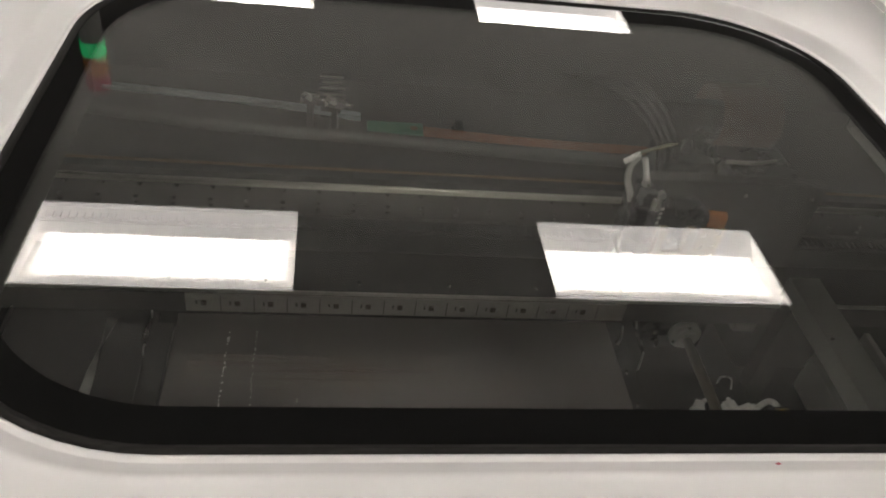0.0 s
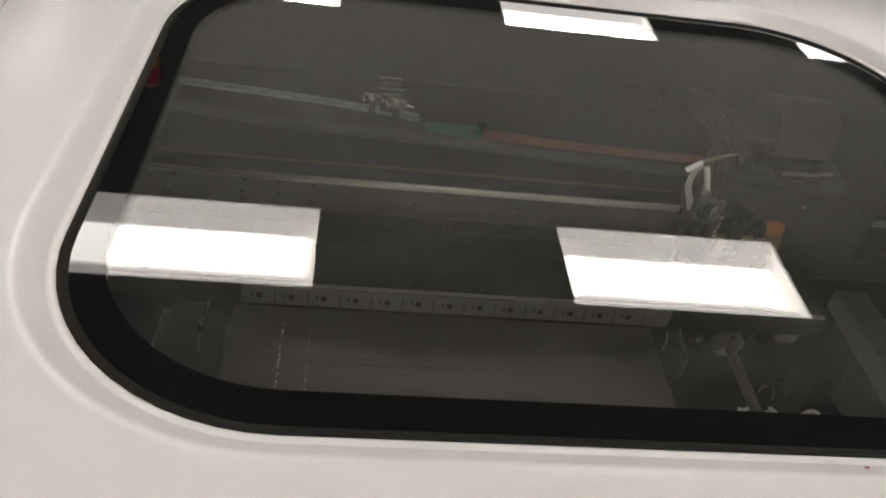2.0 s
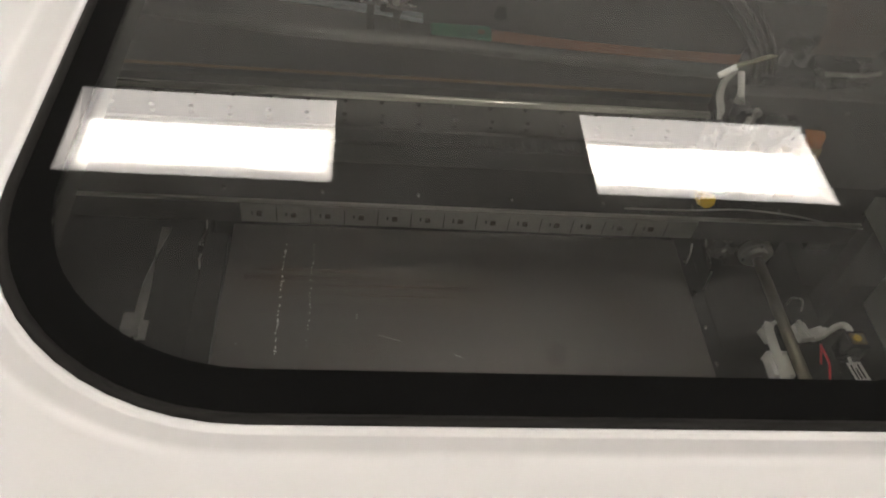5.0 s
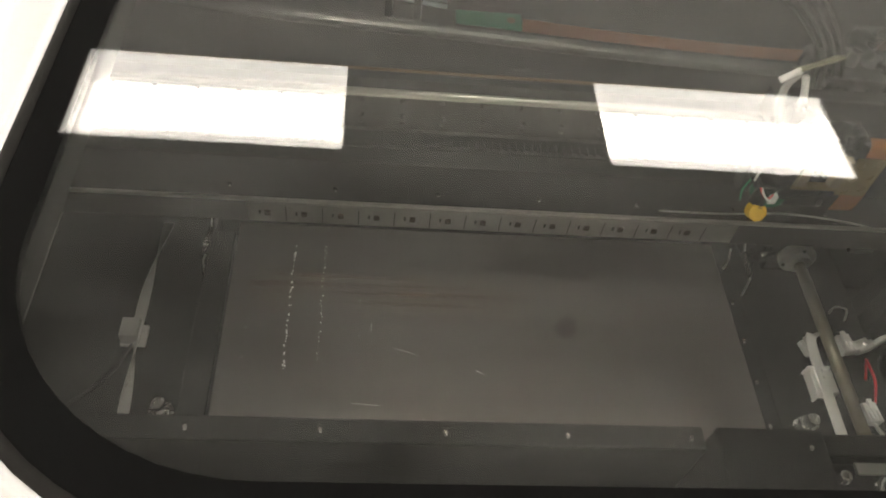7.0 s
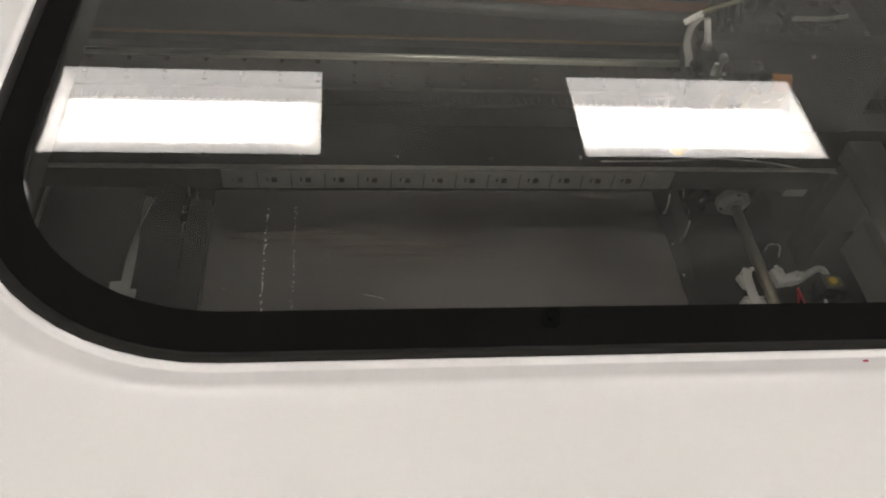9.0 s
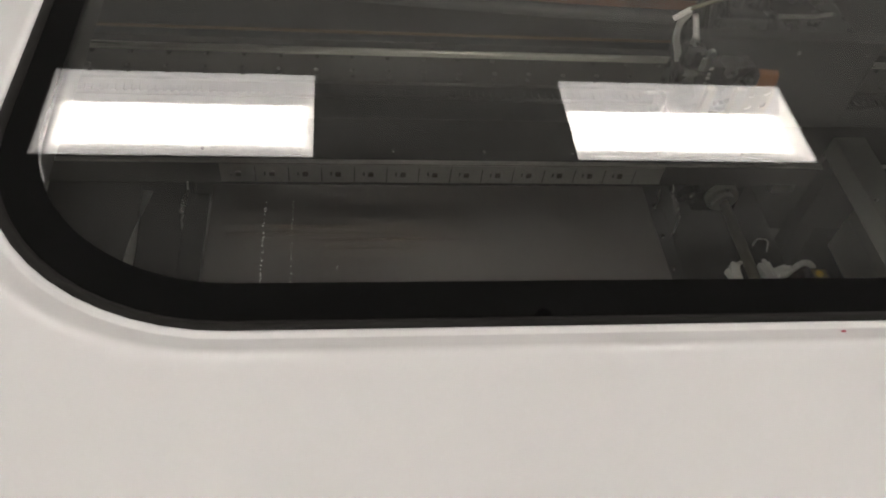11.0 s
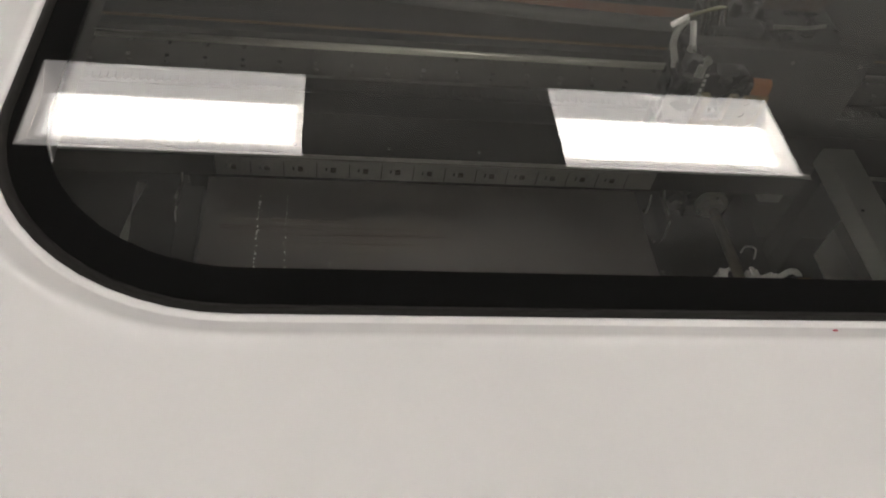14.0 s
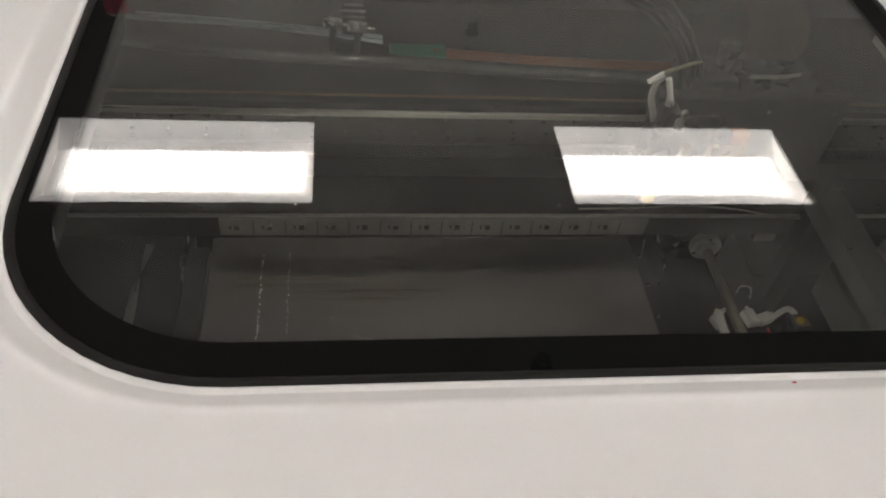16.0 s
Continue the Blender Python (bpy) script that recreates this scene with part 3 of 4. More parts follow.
# side plates left and right of the bed, with stud bolts
SZ = -0.036
for nm, x0, x1, bx in (("left", -0.125, -0.029, -0.0378), ("right", 0.229, 0.30, 0.2503)):
    pl = thing("side_plate", "black base plate beside the bed", "base plate", "side plates", at=(x0, 0, CF))
    part("plate", newbox(0, x1 - x0, -0.108, 0.03, 0, SZ - CF, bevel=0.0008), M_LINER, pl)
    bolt = thing("stud_bolt", "steel socket bolt with washer and nut", "bolt", "stud bolts", at=(bx, -0.084, SZ))
    bm = bmesh.new()
    cyl(bm, (0, 0, 0), (0, 0, 0.0012), 0.0054, 24)
    part("washer", bm, M_BOLT, bolt)
    bm = bmesh.new()
    cyl(bm, (0, 0, 0.0012), (0, 0, 0.0052), 0.0046, 6)
    part("nut", bm, M_BOLT, bolt)
    s = shared("head", screw_mesh(0.0032, 0.0046), pose(0, 0, 0.0052), bolt)

wt = thing("wall_trim", "dull metal trim along the foot of the chamber wall", "trim", at=(-0.113, 0, SZ))
for x in (0.0, 0.0062):
    part("ridge", newbox(x, x + 0.0012, -0.107, 0.028, 0, 0.0030, bevel=0.0004), M_DULL, wt)

# deck behind the bed, with the light strip on its front face
deck = thing("rear_deck", "black deck plate behind the bed with small screws", "deck plate", at=(0, 0, CF))
DZ = 0.0095
part("plate", newbox(CX0, CX1, 0.001, 0.20, -0.0075 - CF, DZ - CF, bevel=0.0005), M_DECK, deck)
# pale strip painting in the highlight along the black plate's front edge
part("edge_highlight", newbox(CX0, CX1, -0.0006, 0.0009, DZ - 0.0016 - CF, DZ + 0.0003 - CF, bevel=0.0003), M_EDGE, deck, "thin pale strip drawn as the front edge's highlight")
part("rear_web", newbox(CX0, CX1, 0.028, 0.040, 0, -0.0075 - CF), M_LINER, deck)
for k in range(-1, 8):
    shared("screw", SCREW_SMALL, pose(0.0304 + 0.0476 * k, 0.0075, DZ - CF), deck)

strip = thing("led_strip", "unlit grey light strip with small square diodes", "light strip", at=(0, 0.001, 0))
part("board", newbox(-0.0090, 0.2240, -0.0006, 0.0, -0.0062, 0.0062), M_PCBW, strip)
bm = bmesh.new()
box(bm, -0.0014, 0.0014, -0.0016, -0.0006, -0.0014, 0.0014, bevel=0.0002)
led = part("diode", bm, M_LED, strip)
bm = bmesh.new()
for k in range(3):
    box(bm, -0.0040, -0.0031, -0.0009, -0.0006, -0.0012 + 0.0009 * k, -0.0007 + 0.0009 * k)
pad = part("resistor", bm, M_MARK, strip)
cut = part("cut_mark", newbox(0.0081, 0.0085, -0.0007, -0.00055, -0.0055, 0.0040), M_MARK, strip)
for k in range(1, 13):
    for o in (led, pad, cut):
        shared(o.name.split(".")[0], o.data, pose(k / 60, 0, 0), strip)

# small tension springs and screws at the deck's ends of the bed
for x, d in ((-0.0262, 1), (0.2338, -1)):
    sp = thing("tension_spring", "small steel tension spring on hooks", "spring", "springs", at=(x, 0.0, 0))
    bm = bmesh.new()
    pts = []
    for k in range(90):
        a = k * 0.7
        pts.append((0.0012 * math.cos(a) - d * 0.00004 * k, 0.0 - 0.00011 * k, -0.012 + 0.0012 * math.sin(a) - 0.00009 * k))
    tube(bm, pts, 0.00036, 5, 1)
    part("coil", bm, M_BOLT, sp, smooth=True)
    part("hook", tube(bmesh.new(), [(0, 0.003, -0.0075), (0, 0.0, -0.010), (0, -0.001, -0.0125)], 0.0004, 6, 4), M_STEEL, sp, smooth=True)
    part("anchor", tube(bmesh.new(), [pts[-1], (-d * 0.0036, -0.012, -0.023), (-d * 0.004, -0.013, SZ)], 0.0005, 6, 4), M_STEEL, sp, smooth=True)
    for u, v in ((-0.003, -0.0125), (0.003, -0.0115)):
        shared("screw", SCREW_SMALL, pose(u, v, SZ), sp)

# twisted flat cable with a holder, left of the bed
flat = thing("flat_cable", "pale flat cable twisted along the base plate", "cable", at=(-0.0540, 0, SZ))
part("cable", ribbon(bmesh.new(), [(0.002, 0.018, 0.0035), (0.0, -0.01, 0.0040), (-0.0005, -0.040, 0.0050), (0.001, -0.062, 0.004), (0.002, -0.095, 0.0035)],
                     0.0048, 0.0004, 20, (1, 0, 0), 360), M_GREY, flat)
holder = thing("cable_holder", "grey adhesive cable holder on the base plate", "cable holder", at=(-0.0560, -0.0465, SZ))
part("pad", newbox(-0.0055, 0.0055, -0.0055, 0.0055, 0, 0.0014, bevel=0.0003), M_GREY, holder)
part("clip", newbox(-0.0050, 0.0030, -0.0050, 0.0050, 0.0014, 0.0085, bevel=0.0006), M_GREY, holder)
w = part("sensor_wire", tube(bmesh.new(), [(0, 0, 0.0016), (-0.006, -0.014, 0.0016), (-0.014, -0.026, 0.0016), (-0.03, -0.040, 0.0016)], 0.0012, 8), M_WIREK, smooth=True)
w.location = (-0.054, -0.048, SZ)
tagged(w, "thin black wire along the base plate", "wire")

# drive shaft with flange bearings, right of the bed
shaft = thing("drive_shaft", "steel drive shaft in a round flange bearing", "shaft", at=(0.2684, 0, SZ))
part("rod", cyl(bmesh.new(), (0, 0.027, 0.014), (0, -0.100, 0.014), 0.0029, 20), M_SHAFT, shaft, smooth=True)
bm = bmesh.new()
cyl(bm, (0, 0.008, 0.014), (0, 0.004, 0.014), 0.0092, 32)
cyl(bm, (0, 0.004, 0.014), (0, 0.001, 0.014), 0.0060, 28)
part("flange_bearing", bm, M_EDGE, shaft, "pale round flange")
for k in range(3):
    a = radians(90 + 120 * k)
    shared("screw", SCREW_SMALL, pose(0.0074 * math.cos(a), 0.004, 0.014 + 0.0074 * math.sin(a), 90), shaft)
part("bearing_block", newbox(-0.013, 0.013, 0.008, 0.020, 0, 0.026, bevel=0.0008), M_BLACK, shaft)
part("end_block", newbox(-0.010, 0.010, -0.108, -0.098, 0, 0.024, bevel=0.0008), M_BLACK, shaft)
pul = thing("idler_pulley", "dark idler pulley with a steel screw", "pulley", at=(0.2505, 0.014, SZ))
part("wheel", cyl(bmesh.new(), (0, 0, 0.014), (0, -0.006, 0.014), 0.0085, 28), M_BLACKG, pul)
part("bracket", newbox(-0.004, 0.004, 0.0, 0.012, 0, 0.016, bevel=0.0005), M_BLACK, pul)
shared("screw", SCREW, pose(0, -0.006, 0.014, 90), pul)

# white plugs, holders and wires near the shaft


def plug(x, y, z, rz, s=1.0):
    t = thing("wire_plug", "white plastic wire plug beside the shaft", "connector", "wire plugs", at=(x, y, z))
    t.rotation_euler = (0, 0, radians(rz))
    part("shell", newbox(-0.0035 * s, 0.0035 * s, -0.005 * s, 0.005 * s, 0, 0.0045 * s, bevel=0.0004), M_WHITEP, t)
    for k in (-1, 0, 1):
        part("rib", newbox((k * 0.002 - 0.0004) * s, (k * 0.002 + 0.0004) * s, -0.0045 * s, 0.0005 * s, 0.0045 * s, 0.0052 * s), M_WHITEP, t)
    part("latch", newbox(-0.0012 * s, 0.0012 * s, 0.001 * s, 0.0062 * s, 0.0045 * s, 0.0056 * s, bevel=0.0002), M_WHITEP, t)
    return t


SP = SZ + 0.001
plug(0.2842, -0.0400, SP, 10)
plug(0.2925, -0.0405, SP, -70, 0.9)
plug(0.2834, -0.0775, SP, 5)
plug(0.2640, -0.0420, SP, 15, 0.8)
br = thing("cable_bracket", "pale plastic cable bracket along the shaft", "bracket", at=(0.2640, -0.062, SZ))
part("strap", ribbon(bmesh.new(), [(0.0030, 0.024, 0.0070), (0.0005, 0.0235, 0.0085), (-0.0010, 0.018, 0.0080), (-0.0008, 0.0, 0.0068), (0.0004, -0.022, 0.0045), (0.0010, -0.040, 0.0030)], 0.0050, 0.0012, 10, (1, 0, 0)), M_WHITEP, br)
part("pad", newbox(-0.0055, 0.0058, -0.0065, 0.0060, 0, 0.0062, bevel=0.0004), M_WHITEP, br)
part("rib", newbox(-0.0062, 0.0050, 0.0062, 0.0072, 0.0, 0.0074, bevel=0.0002), M_WHITEP, br)
part("tooth", newbox(-0.0058, -0.0048, -0.0085, -0.0066, 0.0, 0.0050, bevel=0.0002), M_WHITEP, br)

# black wire module with a yellow dot, and a printed white label
mod = thing("wire_module", "small black module with a yellow round dot", "module", at=(0.3055, -0.0515, SZ))
part("case", newbox(-0.0060, 0.0050, -0.0050, 0.0050, 0, 0.0150, bevel=0.0006), M_BLACKG, mod)
part("plate", newbox(-0.0042, 0.0036, -0.0034, 0.0034, 0.0150, 0.0156, bevel=0.0002), M_BRASS, mod, "dull golden plate")
part("dot", cyl(bmesh.new(), (-0.0010, 0, 0.0156), (-0.0010, 0, 0.0162), 0.0021, 18), M_YELLOW, mod, "yellow round dot")
tag = thing("wire_label", "small white printed label on a lead", "label", at=(0.3046, -0.0655, SZ))
tag.rotation_euler = (0, 0, radians(8))
part("flag", newbox(-0.0035, 0.0045, -0.0060, 0.0060, 0.0052, 0.0056, bevel=0.0001), M_WHITEP, tag)
part("lead", tube(bmesh.new(), [(0.0, 0.012, 0.006), (0.0, 0.004, 0.0042), (0.0005, -0.008, 0.0042), (0.002, -0.030, 0.001)], 0.0009, 8), M_WIREW, tag, smooth=True)
for k in range(3):
    part("print_bar", newbox(-0.0024 + 0.0020 * k, -0.0014 + 0.0020 * k, -0.0040, 0.0045 - 0.002 * (k % 2), 0.0056, 0.00565), M_MARK, tag)
for x, y, z, dx, dy in ((0.2232, -0.0060, -0.0090, 0.0010, 0.0030),):
    pin = thing("bent_pin", "short pale bent wire pin beside the bed", "pin", at=(x, y, z))
    part("shank", tube(bmesh.new(), [(dx, dy, 0.0022), (0, 0, 0.0008), (-dx, -dy, -0.0012), (-dx, -dy - 0.001, SZ - z)], 0.00045, 8), M_WIREW, pin, smooth=True)
for nm, lb, mt, pts, r in (
        ("red_wire", "thin red wire near the shaft", M_RED, [(0.2880, -0.072, SZ + 0.003), (0.2895, -0.062, SZ + 0.007), (0.2885, -0.052, SZ + 0.008), (0.2912, -0.050, SZ + 0.004), (0.2895, -0.058, SZ + 0.001)], 0.0006),
        ("white_lead", "short white cable curving to a plug", M_WIREW, [(0.2955, -0.0415, SZ + 0.003), (0.299, -0.0400, SZ + 0.006), (0.3035, -0.0385, SZ + 0.0085), (0.3065, -0.0405, SZ + 0.010), (0.3070, -0.0470, SZ + 0.010)], 0.0017),
        ("white_lead", "short white cable curving to a plug", M_WIREW, [(0.2834, -0.082, SZ + 0.003), (0.285, -0.092, SZ + 0.004), (0.284, -0.106, SZ + 0.002)], 0.0009),
        ("metal_hook", "small bent steel wire hook", M_STEEL, [(0.2840, -0.0195, SZ + 0.001), (0.2852, -0.0190, SZ + 0.006), (0.2905, -0.0205, SZ + 0.006), (0.2908, -0.0240, SZ + 0.001)], 0.0005)):
    tagged(part(nm, tube(bmesh.new(), pts, r, 8), mt, smooth=True), lb, "wire")
st = new("screw", SCREW)
st.location = (0.2790, -0.0140, SZ)
tagged(st, "small steel screw on the base plate", "screw")

# right-hand rail and the grey tray under it
rail = thing("side_rail", "grey aluminium rail with a bolt hole", "rail", at=(0.309, 0, CF))
part("bar", newbox(0, 0.0180, -0.17, 0.0005, 0.018 - CF, 0.030 - CF, bevel=0.0006), M_ALU, rail)
for y in (-0.168, -0.010):
    part("post", newbox(0.003, 0.015, y, y + 0.01, 0, 0.018 - CF), M_LINER, rail)
for y in (-0.045, -0.125):
    shared("screw", SCREW_SMALL, pose(0.0030, y, 0.030 - CF), rail)
tray = thing("grey_tray", "light grey tray on the chamber floor", "tray", at=(0.3640, 0, CF))
bm = bmesh.new()
top = [bm.verts.new((x, y, 0.026)) for x, y in ((0, -0.10), (0.045, -0.10), (0.045, 0.030), (0.019, 0.030), (0, 0.0135))]
low = [bm.verts.new((v.co.x, v.co.y, 0)) for v in top]
bm.faces.new(top)
bm.faces.new(low[::-1])
for k in range(5):
    bm.faces.new((top[k], low[k], low[(k + 1) % 5], top[(k + 1) % 5]))
part("base", bm, M_TRAY, tray)
part("rim", newbox(0.041, 0.045, -0.10, 0.030, 0.026, 0.034, bevel=0.0006), M_TRAY, tray)
hair = part("fine_wire", tube(bmesh.new(), [(0.1835, 0.004, 0.0105), (0.2152, 0.0010, 0.0140), (0.243, 0.0000, 0.0170), (0.2699, -0.004, 0.0180), (0.292, -0.008, 0.0165), (0.303, -0.012, 0.0190)], 0.0004, 6), M_WIREW, smooth=True)
tagged(hair, "fine pale wire across the deck edge", "wire")
lb = thing("label_block", "small pale block on the rear web", "block", at=(0.3160, 0.0275, -0.030))
part("block", newbox(-0.007, 0.007, -0.006, 0, -0.005, 0.005, bevel=0.0005), M_GREY, lb)

# ---- gantry beam ----
beam = thing("gantry_beam", "black gantry beam with perforated top plate and steel guide", "gantry", at=(0, -0.0025, DZ))
H = 0.086 - DZ
part("web", newbox(-0.118, 0.43, -0.012, 0.018, H - 0.036, H - 0.003, bevel=0.0008), M_BLACK, beam)
for x in (-0.118, 0.42):
    part("upright", newbox(x, x + 0.01, 0.004, 0.018, 0, H - 0.036), M_BLACK, beam)
bm = bmesh.new()
HOLES = [(0.0264 + 0.01485 * k, y) for k in range(-9, 26) for y in (-0.0142, -0.0225)]
pl_x = sorted({round(h[0], 5) for h in HOLES})


def holed_cell(bm, x0, x1, ya, yb, cx, cy, r, z0, z1, n=16):
    """A plate cell with a round hole through it."""
    sq = []
    for k in range(n):
        a = 2 * math.pi * (k + 0.5) / n
        c, s = math.cos(a), math.sin(a)
        t = min(((x1 if c > 0 else x0) - cx) / c, ((yb if s > 0 else ya) - cy) / s)
        sq.append((cx + t * c, cy + t * s))
    ci = [(cx + r * math.cos(2 * math.pi * (k + 0.5) / n), cy + r * math.sin(2 * math.pi * (k + 0.5) / n)) for k in range(n)]
    corners = [(x1, yb), (x0, yb), (x0, ya), (x1, ya)]
    top_o = [bm.verts.new((*p, z1)) for p in sq]
    top_i = [bm.verts.new((*p, z1)) for p in ci]
    low_i = [bm.verts.new((*p, z0)) for p in ci]
    for k in range(n):
        j = (k + 1) % n
        extra = []
        for c in corners:
            a = math.atan2(c[1] - cy, c[0] - cx) % (2 * math.pi)
            a0, a1 = 2 * math.pi * (k + 0.5) / n, 2 * math.pi * (k + 1.5) / n
            if a0 < a < a1 or a0 < a + 2 * math.pi < a1:
                extra = [bm.verts.new((*c, z1))]
        bm.faces.new((top_i[k], top_o[k], *extra, top_o[j], top_i[j]))
        bm.faces.new((low_i[k], top_i[k], top_i[j], low_i[j]))
    bm.faces.new(low_i)


for x in pl_x:
    a, b = x - 0.007425, x + 0.007425
    holed_cell(bm, a, b, -0.0183, -0.0124, x, -0.0142, 0.0011, H - 0.003, H)
    holed_cell(bm, a, b, -0.0258, -0.0183, x, -0.0225, 0.0011, H - 0.003, H)
box(bm, pl_x[0] - 0.007425, pl_x[-1] + 0.007425, -0.0258, -0.0125, H - 0.0045, H - 0.0031)
part("perforated_plate", bm, M_PLATE, beam, "dark grey plate with two rows of holes")
bm = bmesh.new()
cyl(bm, (-0.110, -0.0108, H + 0.0006), (0.425, -0.0108, H + 0.0006), 0.0014, 20)
box(bm, -0.110, 0.425, -0.0128, -0.0090, H, H + 0.0007, bevel=0.0002)
part("guide_rail", bm, M_RAIL, beam, "polished steel guide", True)
# unseen strip, added so that a warm line mirrors in the bed
part("mirrored_strip", newbox(-0.05, 0.40, -0.0030, 0.0008, H - 0.0395, H - 0.0361), M_SCALE, beam, "unseen brown strip added for a reflection in the bed")
bm = bmesh.new()
box(bm, -0.110, 0.425, -0.0305, -0.0265, H - 0.0080, H - 0.0068)
for k in range(178):
    box(bm, -0.108 + 0.003 * k, -0.1066 + 0.003 * k, -0.0305, -0.0265, H - 0.0068, H - 0.0060)
part("toothed_belt", bm, M_BLACK, beam, "black toothed belt")
part("belt_ledge", newbox(-0.118, 0.43, -0.0310, -0.0120, H - 0.0120, H - 0.0081), M_BLACK, beam)
part("encoder_holder", newbox(-0.105, 0.425, 0.0012, 0.0024, H - 0.003, H + 0.0006), M_BLACK, beam)
part("encoder_scale", newbox(-0.105, 0.425, 0.0015, 0.0021, H + 0.0006, H + 0.0017), M_COPPER, beam, "thin brown encoder strip")
part("rear_channel", newbox(-0.118, 0.43, 0.010, 0.090, H - 0.012, H - 0.0031, bevel=0.0006), M_LINER, beam, "black cable channel")
CH = 0.086 - 0.0031

# cables lying in the channel
def cable(nm, lb, mt, pts, r, n=10, **k):
    o = part(nm, tube(bmesh.new(), pts, r, n, **k), mt, smooth=not k)
    return tagged(o, lb, "cable")


cable("braided_cable", "thick black braided cable in the channel", mat("braid", (0.10, 0.10, 0.095), 0.22, metal=0.5, var=0.15, scale=200, rough_var=0.03),
      [(-0.09, 0.045, CH + 0.0045), (0.0, 0.030, CH + 0.0050), (0.08, 0.023, CH + 0.0060), (0.14, 0.014, CH + 0.0090), (0.195, 0.006, CH + 0.0125), (0.235, 0.004, CH + 0.0140)],
      0.0033, 14, steps=30, wave=0.03)
fpc = part("flat_ribbon", ribbon(bmesh.new(), [(0.104, 0.026, CH + 0.0065), (0.15, 0.0185, CH + 0.0085), (0.20, 0.012, CH + 0.0115), (0.238, 0.010, CH + 0.013)], 0.0100, 0.0004, 8, (0, 0.5, 1)), M_RIBBON)
tagged(fpc, "orange polyimide ribbon behind the braided cable", "cable")
tb = thing("terminal_board", "small green terminal board lying in the channel", "circuit board", at=(0.091, 0.031, CH))
part("board", newbox(-0.0135, 0.0135, -0.005, 0.005, 0.006, 0.0078, bevel=0.0003), M_GREEN, tb)
part("spacer", newbox(-0.011, 0.011, -0.004, 0.004, 0, 0.006), M_BLACKG, tb)
part("pad", cyl(bmesh.new(), (0.009, 0, 0.0078), (0.009, 0, 0.0081), 0.0018, 14), M_COPPER, tb)
for k, (x, y) in enumerate(((0.062, 0.044), (0.0505, 0.0465))):
    c = thing("cable_coupler", "metal cable coupler in the channel", "connector", "cable couplers", at=(x, y - 0.008, CH))
    part("stand", newbox(-0.0015, 0.0015, -0.0012, 0.0012, 0, 0.014), M_LINER, c)
    c.rotation_euler = (0, 0, radians(-14))
    part("shell", newbox(-0.0045, 0.0045, -0.002, 0.002, 0.0141, 0.0183, bevel=0.0005), M_BOLT, c)
    part("pin", cyl(bmesh.new(), (0.0045, 0, 0.016), (0.0085, 0, 0.016), 0.0009, 10), M_BOLT, c)
for k in range(2):
    cable("clear_tube", "thin translucent tube running to the carriage", M_TUBE,
          [(-0.05 + 0.004 * k, 0.062 + 0.003 * k, CH + 0.0016), (0.0, 0.058 + 0.003 * k, CH + 0.0016), (0.045, 0.050 + 0.0034 * k, CH + 0.003), (0.075, 0.046 + 0.0045 * k, CH + 0.0017)], 0.0011)

# pin header with short bright bars behind the couplers
hd = thing("pin_header", "black pin header with short bright bars", "connector", at=(0.060, 0.050, CH))
part("body", newbox(-0.005, 0.005, -0.002, 0.030, 0, 0.008, bevel=0.0006), M_LINER, hd)
for k in range(5):
    part("bar", newbox(-0.006 + 0.0016 * (k % 2), 0.0050 + 0.001 * (k % 3), 0.0006 + 0.0058 * k, 0.0013 + 0.0058 * k, 0.008, 0.0088, bevel=0.0001), M_DULL, hd)

# ---- print carriage, parked at the right of the beam ----
car = thing("print_carriage", "black print carriage with tubes and orange ribbons", "print head", at=(0.1887, -0.034, 0.05))
OX, OY, OZ = 0.19, -0.03, 0.05
STAY = ("yellow_cap", "signal_board", "nozzle_tube", "ribbon_loop", "head_box", "cable_tie", "slider", "back_plate", "inlet_tube", "vent_tube",
        "feed_strap", "tape_loop", "neck", "cartridge_cap", "lever", "lever_head", "lever_arm", "plug", "red_wire", "white_wire",
        "green_wire", "white_tag", "needle")


def cp(nm, bm, mt, label="", smooth=False, parent=None):
    sx = 0.0042 if nm in ("yellow_cap", "nozzle_tube") else 0.0 if nm in STAY else -0.010
    bmesh.ops.translate(bm, vec=(sx - OX, -OY, -OZ), verts=bm.verts)
    return part(nm, bm, mt, parent or car, label, smooth)


cp("back_plate", newbox(0.186, 0.272, -0.036, -0.0295, 0.072, 0.118, bevel=0.0008), M_BLACK)
cp("slider", newbox(0.196, 0.262, -0.0295, -0.006, 0.0885, 0.100, bevel=0.0008), M_BLACK)
cp("cartridge", newbox(0.1920, 0.2056, -0.050, -0.036, 0.088, 0.1105, bevel=0.0010), M_BLACKG, "glossy black cartridge")
bm = newbox(0.1835, 0.1945, -0.0465, -0.0365, 0.1105, 0.1178, bevel=0.0012)
for v in bm.verts:
    if v.co.z > 0.114:
        v.co.x += (0.189 - v.co.x) * 0.30
        v.co.y += (-0.0415 - v.co.y) * 0.30
cp("cartridge_cap", bm, M_BLACKG)
cp("neck", cyl(bmesh.new(), (0.1886, -0.0402, 0.1174), (0.1882, -0.0400, 0.1205), 0.0021, 16, 0.0015), M_STEEL)
cp("inlet_tube", tube(bmesh.new(), [(0.1883, -0.0400, 0.1200), (0.1867, -0.0395, 0.1250), (0.1850, -0.0390, 0.1296)], 0.0012, 12), M_WHITEP, "white inlet tube", True)
cp("vent_tube", tube(bmesh.new(), [(0.1764, -0.0400, 0.1284), (0.1793, -0.0395, 0.1302), (0.1824, -0.0388, 0.1318)], 0.0011, 12), M_WHITEP, "white vent tube", True)
